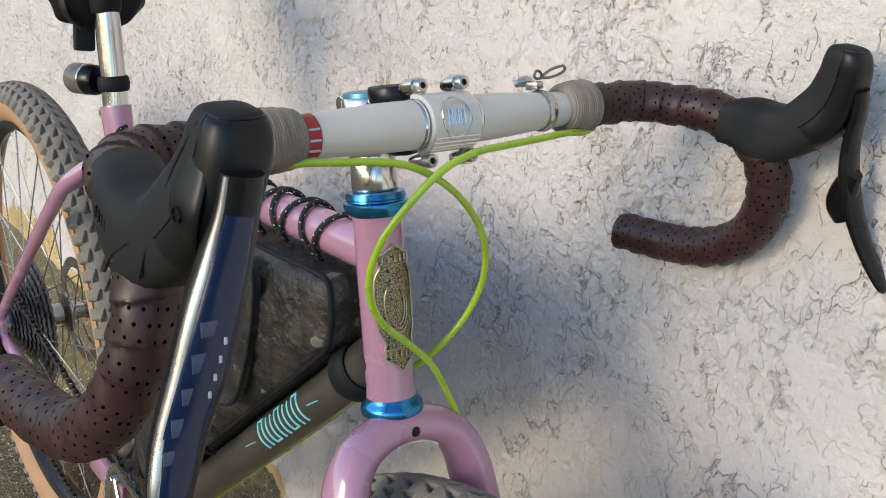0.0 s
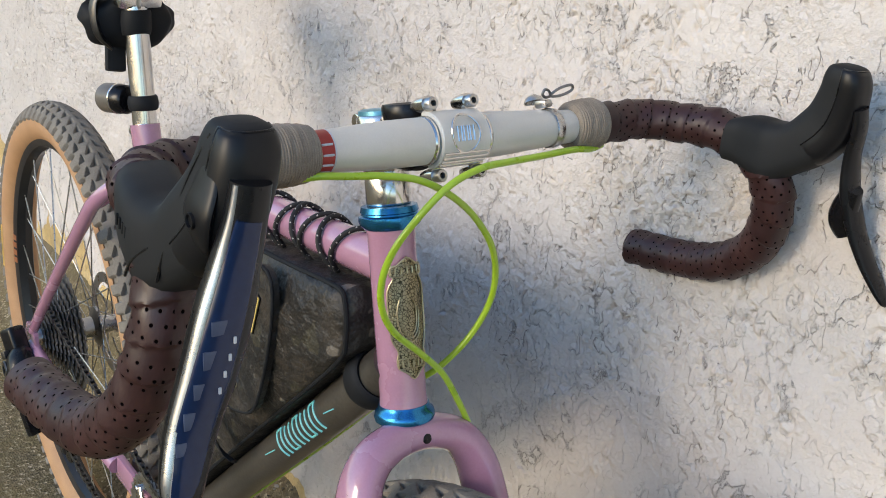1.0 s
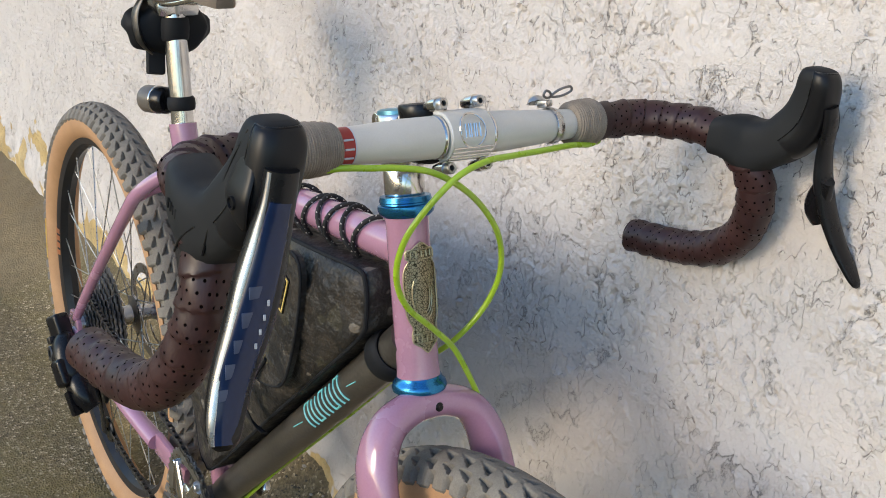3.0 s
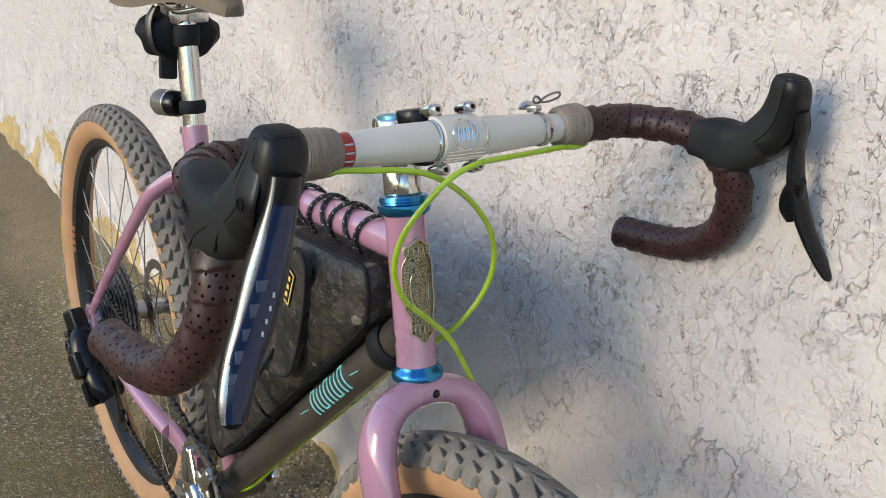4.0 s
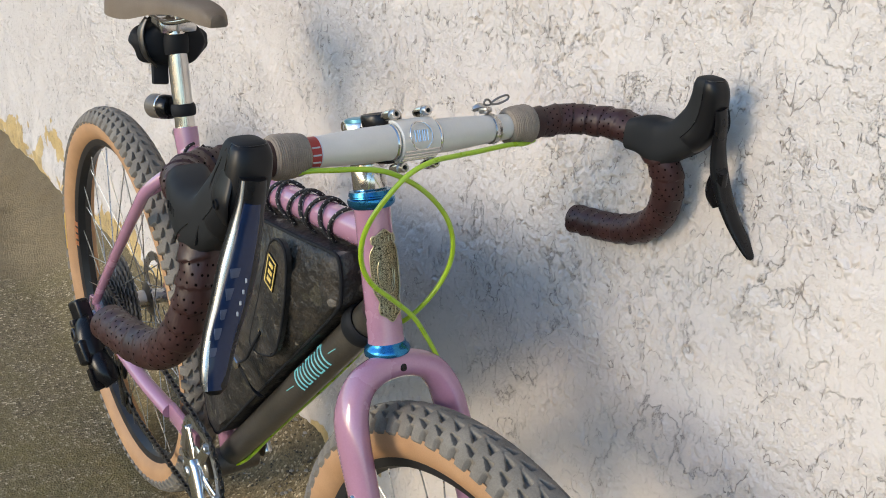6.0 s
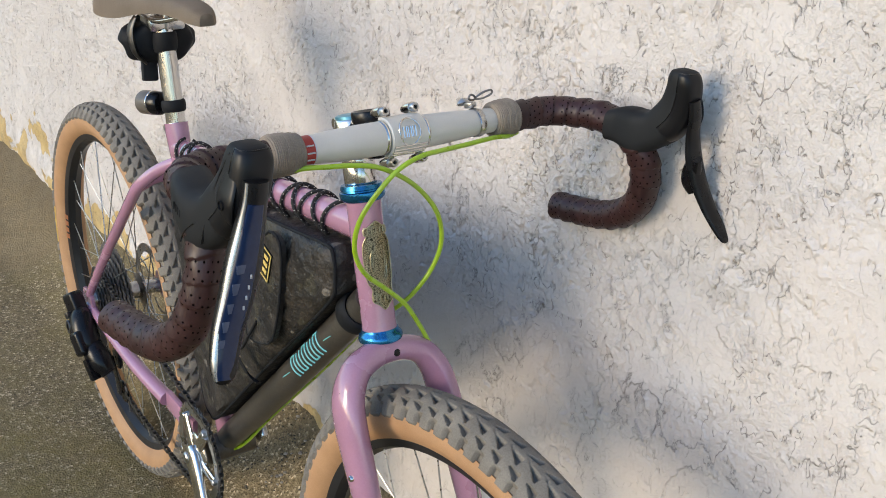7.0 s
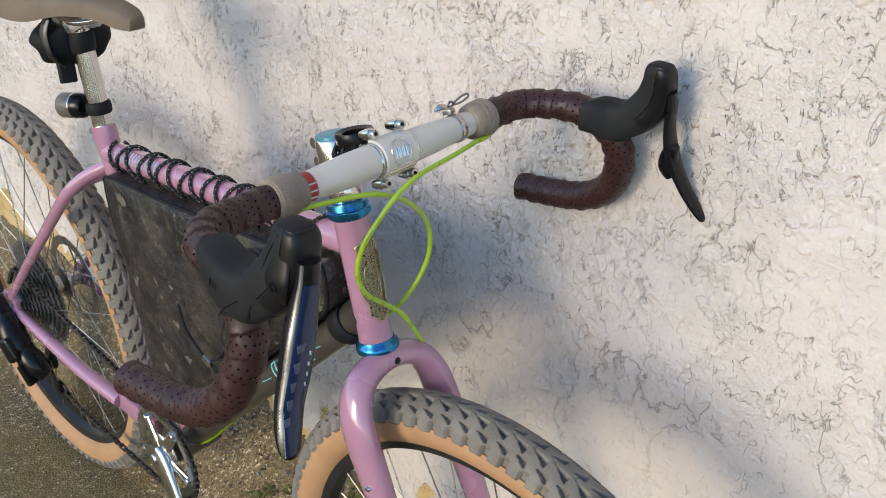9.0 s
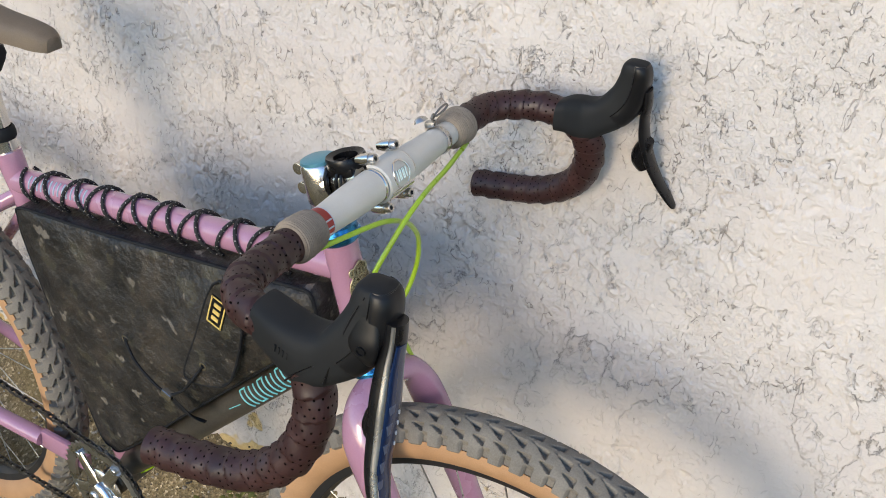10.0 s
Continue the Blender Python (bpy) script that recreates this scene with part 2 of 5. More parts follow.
def stucco_material():
    """Cream paint on trowelled stucco, with yellow under-paint bared by flakes near the foot."""
    m, nt, b = nodes_of("painted_stucco")
    v = coords(nt)
    sep = nt.nodes.new("ShaderNodeSeparateXYZ")
    nt.links.new(v, sep.inputs["Vector"])
    big, mid = noise_tex(nt, v, 1.6, 4), noise_tex(nt, v, 12, 5)
    paint = ramp(nt, math_node(nt, "MULTIPLY_ADD", mid, 0.5, math_node(nt, "MULTIPLY", big, 0.5)),
                 [(0.32, (0.590, 0.536, 0.492)), (0.68, (0.650, 0.600, 0.556))])
    low = math_node(nt, "SUBTRACT", 1.0, math_node(nt, "DIVIDE", math_node(nt, "SUBTRACT", sep.outputs["Z"], 0.12), 0.24))
    flake = math_node(nt, "MULTIPLY_ADD", low, 0.35, noise_tex(nt, v, 7.5, 3, 0.55))
    flake_mask = ramp(nt, flake, [(0.765, (0, 0, 0)), (0.780, (1, 1, 1))])
    yellow = ramp(nt, mid, [(0.3, (0.50, 0.34, 0.13)), (0.7, (0.62, 0.46, 0.22))])
    dirt = math_node(nt, "MULTIPLY", ramp(nt, noise_tex(nt, v, 20, 6, 0.7), [(0.45, (0, 0, 0)), (0.8, (1, 1, 1))]),
                     ramp(nt, low, [(0.55, (0, 0, 0)), (1.0, (0.8,) * 3)]))
    # ragged edges of trowelled skins, and short pits in the coarse patches
    bent = nt.nodes.new("ShaderNodeVectorMath")
    bent.operation = "MULTIPLY"
    nt.links.new(v, bent.inputs[0])
    bent.inputs[1].default_value = (1.0, 1.0, 0.8)
    bv = bent.outputs["Vector"]
    high = math_node(nt, "MULTIPLY", math_node(nt, "SUBTRACT", math_node(nt, "SUBTRACT", sep.outputs["Z"], 0.85), math_node(nt, "MULTIPLY", math_node(nt, "SUBTRACT", sep.outputs["X"], 0.9), 0.35)), 0.22)
    coarse = ramp(nt, math_node(nt, "ADD", noise_tex(nt, v, 7.5, 5.0, 0.65), high), [(0.42, (0.12,) * 3), (0.54, (1, 1, 1))])
    n = noise_tex(nt, bv, 7.0, 8.0, 0.60)
    line = math_node(nt, "ABSOLUTE", math_node(nt, "SUBTRACT", n, 0.5))
    part_mask = ramp(nt, noise_tex(nt, v, 17.0, 2.0), [(0.52, (0, 0, 0)), (0.56, (0.75,) * 3)])
    shaded_crack = math_node(nt, "MULTIPLY", ramp(nt, line, [(0.0, (1, 1, 1)), (0.0034, (0, 0, 0))]), part_mask)
    rim = ramp(nt, n, [(0.488, (0, 0, 0)), (0.503, (1, 1, 1))])
    for scale, tall, width, keep in ((36.0, 0.50, 0.0080, 0.535), (58.0, 0.55, 0.012, 0.545)):
        slim = nt.nodes.new("ShaderNodeVectorMath")
        slim.operation = "MULTIPLY"
        nt.links.new(v, slim.inputs[0])
        slim.inputs[1].default_value = (1.0, 1.0, tall)
        sv = slim.outputs["Vector"]
        line = math_node(nt, "ABSOLUTE", math_node(nt, "SUBTRACT", noise_tex(nt, sv, scale, 2.5, 0.5), 0.5))
        mask = ramp(nt, noise_tex(nt, v, scale * 1.2, 1.0, 0.5), [(keep, (0, 0, 0)), (keep + 0.025, (1, 1, 1))])
        dash = math_node(nt, "MULTIPLY", ramp(nt, line, [(width * 0.5, (1, 1, 1)), (width, (0, 0, 0))]), math_node(nt, "MULTIPLY", mask, math_node(nt, "MULTIPLY_ADD", coarse, 0.85, 0.15)))
        shaded_crack = math_node(nt, "MAXIMUM", shaded_crack, dash)
    grain = math_node(nt, "MULTIPLY", ramp(nt, noise_tex(nt, v, 105, 4, 0.62), [(0.38, (0,) * 3), (0.62, (1,) * 3)]), math_node(nt, "MULTIPLY_ADD", coarse, 0.75, 0.25))
    col = mix(nt, flake_mask, paint, yellow)
    # shade of the edges and pits, with slight dirt, put into the colour
    col = mix(nt, math_node(nt, "MULTIPLY", shaded_crack, 0.50), col, (0.17, 0.135, 0.105))
    nt.links.new(mix(nt, dirt, col, (0.16, 0.14, 0.11)), b.inputs["Base Color"])
    b.inputs["Roughness"].default_value = 0.72
    b.inputs["Specular IOR Level"].default_value = 0.35
    n1 = bump(nt, b, math_node(nt, "SUBTRACT", 1.0, flake_mask), 0.7, 0.002)
    n2 = bump(nt, b, math_node(nt, "SUBTRACT", math_node(nt, "MULTIPLY", rim, 0.5), math_node(nt, "MULTIPLY", shaded_crack, 0.7)), 1.0, 0.0029, n1)
    bump(nt, b, grain, 0.8, 0.0024, n2)
    return m


def ground_material():
    """Worn asphalt with pale chips and moss; smooth grey concrete farther along the wall."""
    m, nt, b = nodes_of("asphalt_and_concrete")
    v = coords(nt)
    sep = nt.nodes.new("ShaderNodeSeparateXYZ")
    nt.links.new(v, sep.inputs["Vector"])
    vo = add(nt, "ShaderNodeTexVoronoi", Scale=250.0)
    nt.links.new(v, vo.inputs["Vector"])
    chip = ramp(nt, vo.outputs["Color"], [(0.0, (0.086, 0.063, 0.032)), (0.50, (0.225, 0.170, 0.088)), (0.76, (0.31, 0.236, 0.130)), (0.88, (0.706, 0.576, 0.382))])
    big, mid = noise_tex(nt, v, 1.2, 5), noise_tex(nt, v, 9, 6, 0.65)
    asphalt = mix(nt, ramp(nt, mid, [(0.4, (0.0,) * 3), (0.75, (0.38,) * 3)]), chip, (0.20, 0.145, 0.070))
    moss = ramp(nt, math_node(nt, "MULTIPLY_ADD", mid, 0.4, math_node(nt, "MULTIPLY", big, 0.6)), [(0.46, (0, 0, 0)), (0.62, (0.75,) * 3)])
    asphalt = mix(nt, moss, asphalt, (0.215, 0.165, 0.055))
    concrete = ramp(nt, math_node(nt, "MULTIPLY_ADD", mid, 0.5, math_node(nt, "MULTIPLY", big, 0.5)),
                    [(0.36, (0.180, 0.126, 0.060)), (0.64, (0.32, 0.238, 0.128))])
    edge = math_node(nt, "MULTIPLY_ADD", math_node(nt, "SUBTRACT", mid, 0.5), 0.25,
                     math_node(nt, "MULTIPLY_ADD", sep.outputs["Y"], 0.3, math_node(nt, "MULTIPLY", sep.outputs["X"], -1.0)))
    far = ramp(nt, edge, [(0.84, (0, 0, 0)), (0.92, (1, 1, 1))])
    soil = mix(nt, far, asphalt, concrete)
    grit = noise_tex(nt, v, 60, 5, 0.7)
    soil = mix(nt, ramp(nt, grit, [(0.40, (0.2,) * 3), (0.54, (0, 0, 0))]), soil, (0.062, 0.047, 0.030))
    foot = math_node(nt, "MULTIPLY_ADD", mid, 0.16, sep.outputs["Y"])
    soil = mix(nt, ramp(nt, foot, [(0.20, (0, 0, 0)), (0.28, (0.40,) * 3)]), soil, (0.055, 0.046, 0.034))
    stain = noise_tex(nt, v, 2.6, 4, 0.6)
    soil = mix(nt, ramp(nt, stain, [(0.54, (0, 0, 0)), (0.70, (0.12,) * 3)]), soil, (0.095, 0.078, 0.036))
    nt.links.new(soil, b.inputs["Base Color"])
    b.inputs["Roughness"].default_value = 0.85
    b.inputs["Specular IOR Level"].default_value = 0.3
    n1 = bump(nt, b, vo.outputs["Distance"], 0.8, 0.0024)
    n2 = bump(nt, b, grit, 0.7, 0.006, n1)
    bump(nt, b, mid, 0.5, 0.004, n2)
    return m


TAPE, TWINE, CANVAS, CORD, BADGE = tape_material(), twine_material(), canvas_material(), cord_material(), badge_material()
STUCCO, GROUND = stucco_material(), ground_material()


# ---- mesh helpers ----
def part(name, bm, material, parent=None, label="", smooth=True):
    """Links a bmesh as one mesh object, under parent when given."""
    me = bpy.data.meshes.new(name)
    bmesh.ops.recalc_face_normals(bm, faces=bm.faces)
    for f in bm.faces:
        f.smooth = smooth
    bm.to_mesh(me)
    bm.free()
    me.materials.append(material)
    if smooth:
        me.set_sharp_from_angle(angle=radians(40))
    ob = new(name, me)
    if parent is not None:
        ob.parent = parent
    if label:
        ob["label"] = label
    return ob


def spline(points, per=8, closed=False):
    """Points of a Catmull-Rom curve; each input row may carry more columns than x, y, z."""
    p = np.array(points, float)
    n = len(p)
    out = []
    for i in range(n if closed else n - 1):
        a, b, c, d = (p[(i + k) % n] if closed else p[min(max(i + k, 0), n - 1)] for k in (-1, 0, 1, 2))
        for j in range(per):
            t = j / per
            out.append(0.5 * (2 * b + (c - a) * t + (2 * a - 5 * b + 4 * c - d) * t * t + (3 * b - a - 3 * c + d) * t ** 3))
    if not closed:
        out.append(p[-1])
    return np.array(out)


def sweep(points, radius, n=16, per=8, closed=False, relief=None, ref=None, flat=None, caps=True, bm=None, smooth_path=True):
    """A tube along a curve. radius: a number or one a point; flat: (a, b) scales its two axes, one pair or one a point;
    relief(s, angle): metres added to the radius; ref: the direction that the first axis keeps to. UV is in metres."""
    bm = bm or bmesh.new()
    pts = np.array(points, float)
    rad = np.full(len(pts), radius, float) if np.isscalar(radius) else np.array(radius, float)
    fl = np.ones((len(pts), 2)) if flat is None else np.array(flat if np.ndim(flat) == 2 else [flat] * len(pts), float)
    rows = np.hstack([pts, rad[:, None], fl])
    rows = spline(rows, per, closed) if smooth_path else rows
    p, r, fl = rows[:, :3], rows[:, 3], rows[:, 4:]
    tang = np.gradient(p, axis=0) if not closed else np.roll(p, -1, 0) - np.roll(p, 1, 0)
    tang /= np.linalg.norm(tang, axis=1)[:, None] + 1e-12
    side = np.array(ref if ref is not None else ((0, 0, 1) if abs(tang[0][2]) < 0.9 else (1, 0, 0)), float)
    uvl = bm.loops.layers.uv.verify()
    rings, s = [], 0.0
    lengths = []
    for i in range(len(p)):
        if ref is not None:
            side = np.array(ref, float)
        side = side - tang[i] * (side @ tang[i])
        side /= np.linalg.norm(side) + 1e-12
        other = np.cross(tang[i], side)
        if i:
            s += np.linalg.norm(p[i] - p[i - 1])
        lengths.append(s)
        ring = []
        for k in range(n):
            a = 2 * math.pi * k / n
            rr = r[i] + (relief(s, a) if relief else 0.0)
            ring.append(bm.verts.new(p[i] + rr * (math.cos(a) * fl[i][0] * side + math.sin(a) * fl[i][1] * other)))
        rings.append(ring)
    count = len(rings)
    mean = float(np.mean(r))
    for i in range(count if closed else count - 1):
        j = (i + 1) % count
        for k in range(n):
            q = (k + 1) % n
            f = bm.faces.new((rings[i][k], rings[i][q], rings[j][q], rings[j][k]))
            u0, u1 = lengths[i], lengths[j] if j > i else lengths[i] + 0.01
            v0, v1 = 2 * math.pi * k / n * mean, 2 * math.pi * (k + 1) / n * mean
            for loop, uv in zip(f.loops, ((u0, v0), (u0, v1), (u1, v1), (u1, v0))):
                loop[uvl].uv = uv
    if caps and not closed:
        bm.faces.new(rings[0])
        bm.faces.new(rings[-1])
    return bm


def rod(a, b, r, r2=None, n=16, bm=None, ends=0.0):
    """A straight round rod; ends: how far its rims are rounded."""
    a, b = np.array(a, float), np.array(b, float)
    r2 = r if r2 is None else r2
    if ends:
        d = (b - a) / np.linalg.norm(b - a)
        pts = [a, a + d * ends * 0.3, a + d * ends, b - d * ends, b - d * ends * 0.3, b]
        rr = [r - ends, r - ends * 0.3, r, r2, r2 - ends * 0.3, r2 - ends]
        return sweep(pts, rr, n, bm=bm, smooth_path=False)
    return sweep([a, b], [r, r2], n, bm=bm, smooth_path=False)


def lathe(axis_point, axis, profile, n=64, bm=None, closed_profile=True, squash=None):
    """Turns (radius, along) rows round an axis."""
    bm = bm or bmesh.new()
    o, ax = np.array(axis_point, float), np.array(axis, float)
    ax /= np.linalg.norm(ax)
    e1 = np.cross(ax, (0, 0, 1) if abs(ax[2]) < 0.9 else (1, 0, 0))
    e1 /= np.linalg.norm(e1)
    e2 = np.cross(ax, e1)
    rings = []
    for k in range(n):
        a = 2 * math.pi * k / n
        d = math.cos(a) * e1 + math.sin(a) * e2
        rings.append([bm.verts.new(o + r * d + h * ax) for r, h in profile])
    m = len(profile)
    for k in range(n):
        q = (k + 1) % n
        for i in range(m if closed_profile else m - 1):
            j = (i + 1) % m
            bm.faces.new((rings[k][i], rings[k][j], rings[q][j], rings[q][i]))
    return bm


def block(center, size, rot=None, bevel=0.0, bm=None, segments=2):
    """A bevelled box; rot: a 3x3 Matrix or None."""
    own = bmesh.new()
    bmesh.ops.create_cube(own, size=1.0)
    bmesh.ops.scale(own, vec=Vector(size), verts=own.verts)
    if bevel:
        bmesh.ops.bevel(own, geom=own.edges[:], offset=bevel, segments=segments, affect="EDGES", profile=0.6)
    m = Matrix.Translation(Vector(center)) @ ((rot or Matrix.Identity(3)).to_4x4())
    bmesh.ops.transform(own, matrix=m, verts=own.verts)
    if bm is None:
        return own
    tmp = bpy.data.meshes.new("tmp")
    own.to_mesh(tmp)
    own.free()
    bm.from_mesh(tmp)
    bpy.data.meshes.remove(tmp)
    return bm


def frame3(x, z):
    """A rotation whose first column is x and whose third lies nearest to z."""
    x = Vector(x).normalized()
    y = Vector(z).cross(x).normalized()
    return Matrix((x, y, x.cross(y))).transposed()


def extrude_outline(points, thick, origin, ex, ey, bevel=0.0, bm=None):
    """A flat plate of the outline (a, b) in the plane of ex and ey, thick along their normal."""
    bm = bm or bmesh.new()
    o, ex, ey = Vector(origin), Vector(ex).normalized(), Vector(ey).normalized()
    nz = ex.cross(ey)
    lo = [bm.verts.new(o + ex * a + ey * b) for a, b in points]
    hi = [bm.verts.new(o + ex * a + ey * b + nz * thick) for a, b in points]
    n = len(points)
    bm.faces.new(lo)
    bm.faces.new(hi)
    for i in range(n):
        j = (i + 1) % n
        bm.faces.new((lo[i], lo[j], hi[j], hi[i]))
    if bevel:
        edges = [e for e in bm.edges if e.verts[0] in hi and e.verts[1] in hi]
        bmesh.ops.bevel(bm, geom=edges, offset=bevel, segments=2, affect="EDGES")
    return bm


# ---- wall and ground ----
def lattice(x, z, seed):
    """Smooth gradient noise over the plane, about -0.7 to 0.7."""
    rng = np.random.RandomState(seed)
    table = rng.rand(512) * 2 * math.pi
    perm = rng.permutation(512)
    xi, zi = np.floor(x).astype(int), np.floor(z).astype(int)
    xf, zf = x - xi, z - zi
    u, w = xf * xf * xf * (xf * (xf * 6 - 15) + 10), zf * zf * zf * (zf * (zf * 6 - 15) + 10)

    def corner(dx, dz):
        a = table[perm[(perm[(xi + dx) % 512] + zi + dz) % 512]]
        return np.cos(a) * (xf - dx) + np.sin(a) * (zf - dz)

    top = corner(0, 1) * (1 - u) + corner(1, 1) * u
    low = corner(0, 0) * (1 - u) + corner(1, 0) * u
    return low * (1 - w) + top * w


def step(v, soft):
    t = np.clip(v / soft * 0.5 + 0.5, 0, 1)
    return t * t * (3 - 2 * t)


def fractal(x, z, freq, octaves, seed, gain=0.55):
    out, amp = np.zeros_like(x), 1.0
    for k in range(octaves):
        out += amp * lattice(x * freq * 2.03 ** k, z * freq * 2.03 ** k, seed + 7 * k)
        amp *= gain
    return out


def stucco_height(x, z):
    """Trowelled stucco: smooth skins with ragged edges lying over a coarser coat."""
    coarse = step(fractal(x, z, 4.5, 4, 11) + 0.5 * (z - 0.85) - 0.2 * np.clip(x - 0.9, -1, 1), 0.30)
    h = np.zeros_like(x)
    for k, (freq, rise, level) in enumerate(((5.5, 0.0022, 0.02), (11.0, 0.0014, 0.06))):
        n = fractal(x, z * 0.82, freq, 5, 50 + 40 * k, 0.58)
        show = step(lattice(x * freq * 1.3, z * freq * 1.3, 300 + k) - 0.02, 0.25)
        h += rise * step(n - level, 0.045) * show
    # short upright trowel marks in the coarse coat
    for k, (freq, tall, wide, keep) in enumerate(((38.0, 0.45, 0.042, 0.15), (62.0, 0.55, 0.058, 0.14))):
        n = lattice(x * freq, z * freq * tall, 400 + k) + 0.45 * lattice(x * freq * 2.3, z * freq * tall * 2.6, 410 + k)
        mask = step(lattice(x * freq * 1.3, z * freq * 1.0, 420 + k) - keep, 0.14) * (0.08 + 0.92 * coarse)
        h -= 0.0042 * np.exp(-(n / wide) ** 2) * mask
        h += 0.0014 * np.exp(-((n - 0.2) / 0.12) ** 2) * mask
    # curled lips of plaster left by the trowel
    n = fractal(x, z * 0.9, 17.0, 3, 470, 0.5)
    lip = step(lattice(x * 15.0, z * 15.0, 480) - 0.06, 0.12) * (0.25 + 0.75 * coarse)
    h += 0.0022 * np.exp(-(n / 0.05) ** 2) * lip + 0.0010 * step(n, 0.03) * lip
    h += 0.0009 * fractal(x, z, 60.0, 3, 450, 0.6) * (0.25 + 0.75 * coarse)
    h += 0.0030 * lattice(x * 3.1, z * 3.1, 12) + 0.0016 * lattice(x * 9, z * 9, 13)
    return h


WALL_Y = 0.2185


def grid_object(name, px, py, pz, material):
    rows, cols = px.shape
    me = bpy.data.meshes.new(name)
    idx = np.arange(rows * cols).reshape(rows, cols)
    quads = np.stack([idx[:-1, :-1], idx[:-1, 1:], idx[1:, 1:], idx[1:, :-1]], -1).reshape(-1, 4)
    me.vertices.add(rows * cols)
    me.vertices.foreach_set("co", np.stack([px, py, pz], -1).ravel())
    me.loops.add(quads.size)
    me.loops.foreach_set("vertex_index", quads.ravel())
    me.polygons.add(len(quads))
    me.polygons.foreach_set("loop_start", np.arange(0, quads.size, 4))
    me.polygons.foreach_set("loop_total", np.full(len(quads), 4))
    me.polygons.foreach_set("use_smooth", np.ones(len(quads), bool))
    me.update()
    me.materials.append(material)
    return new(name, me)


def spaced(lo, hi, fine_lo, fine_hi, fine, growth):
    mid = list(np.arange(fine_lo, fine_hi, fine))
    left, s, x = [], fine, fine_lo
    while x > lo:
        s *= growth
        x -= s
        left.append(max(x, lo))
    right, s, x = [], fine, mid[-1]
    while x < hi:
        s *= growth
        x += s
        right.append(min(x, hi))
    return np.array(left[::-1] + mid + right)


def build_wall():
    xs = spaced(-7.0, 4.5, 0.22, 1.50, 0.0017, 1.0055)
    zs = spaced(-0.05, 2.9, 0.42, 1.22, 0.0017, 1.012)
    gx, gz = np.meshgrid(xs, zs)
    ragged = np.clip((0.19 - gz) / 0.05, 0, 1) * 0.012 * (lattice(gx * 9, gz * 9, 30) + 0.4)
    gy = WALL_Y - stucco_height(gx, gz) - ragged
    wall = grid_object("wall_stucco", gx, gy, gz, STUCCO)
    tagged(wall, "cream painted rough stucco wall with yellow flaking paint at its foot", "wall", kind="structure")
    bm = block((-1.25, WALL_Y + 0.115, 1.425), (11.5, 0.20, 2.95))
    core = part("wall_core", bm, STUCCO, wall, smooth=False)
    cap = part("wall_coping", block((-1.25, WALL_Y + 0.10, 2.93), (11.5, 0.30, 0.06), bevel=0.008), STUCCO, wall, smooth=False)
    return wall


def build_ground():
    xs = spaced(-60.0, 60.0, -4.5, 1.4, 0.014, 1.08)
    ys = spaced(-60.0, 0.34, -0.45, 0.30, 0.012, 1.08)
    gx, gy = np.meshgrid(xs, ys)
    rise = np.clip((gy - 0.02) / (WALL_Y - 0.02), 0, 1.3)
    near = np.exp(-(np.maximum(0, np.abs(gx + 1.25) - 5.5) / 0.35) ** 2)
    gz = (0.05 * rise + 0.115 * rise ** 3) * near * (1 - 0.42 * step(-gx - 0.75, 0.6))
    rough = 0.006 * lattice(gx * 6, gy * 6, 40) + 0.003 * lattice(gx * 21, gy * 21, 41)
    dirt = np.clip(rise, 0, 1) * step(gx + 0.3, 0.4) * (0.02 * lattice(gx * 14, gy * 14, 42) + 0.012 * lattice(gx * 45, gy * 45, 43))
    gz = gz + (rough + dirt) * near * np.clip(rise * 2 + 0.25, 0, 1) - 0.003
    g = grid_object("ground", gx, gy, gz, GROUND)
    tagged(g, "worn mossy asphalt rising to grey concrete along the wall", "ground", kind="structure")
    far = grid_object("ground_far", *np.meshgrid(np.array([-60.0, 60.0]), np.array([0.338, 60.0])), np.full((2, 2), -0.004), GROUND)
    tagged(far, "bare asphalt ground behind the wall", "ground", kind="structure")
    return g


build_wall()
build_ground()


def debris(rng, lo, hi, count, size, material, name, label):
    """Loose crumbs lying on the slope at the foot of the wall."""
    bm = bmesh.new()
    for _ in range(count):
        x, y = rng.uniform(*lo), rng.uniform(*hi)
        rise = min(max((y - 0.02) / (WALL_Y - 0.02), 0), 1)
        z = 0.05 * rise + 0.115 * rise ** 3
        s = rng.uniform(*size)
        own = bmesh.new()
        bmesh.ops.create_icosphere(own, subdivisions=1, radius=s)
        for v in own.verts:
            v.co = Vector((v.co.x * rng.uniform(0.5, 1.6), v.co.y * rng.uniform(0.5, 1.5), v.co.z * rng.uniform(0.25, 0.7))) + Vector((x, y, z + s * 0.15))
        tmp = bpy.data.meshes.new("tmp")
        own.to_mesh(tmp)
        own.free()
        bm.from_mesh(tmp)
        bpy.data.meshes.remove(tmp)
    ob = part(name, bm, material, None, smooth=False)
    tagged(ob, label, "debris", kind="stuff")
    return ob


_rng = random.Random(5)
CRUMB = surface("crumbled_plaster", (0.16, 0.14, 0.11), (0.42, 0.38, 0.32), (0.8, 0.95), 0.0, 60, 500, 0.3)
SOIL = surface("dark_soil", (0.045, 0.038, 0.028), (0.11, 0.092, 0.066), (0.85, 0.95), 0.0, 60, 500, 0.3)
debris(_rng, (0.0, 0.75), (0.10, 0.215), 520, (0.0008, 0.0032), SOIL, "soil_crumbs", "dark soil crumbs and grit lying at the wall's foot")
debris(_rng, (-0.1, 0.70), (0.12, 0.21), 170, (0.0010, 0.0045), CRUMB, "plaster_crumbs", "pale fallen plaster crumbs at the wall's foot")


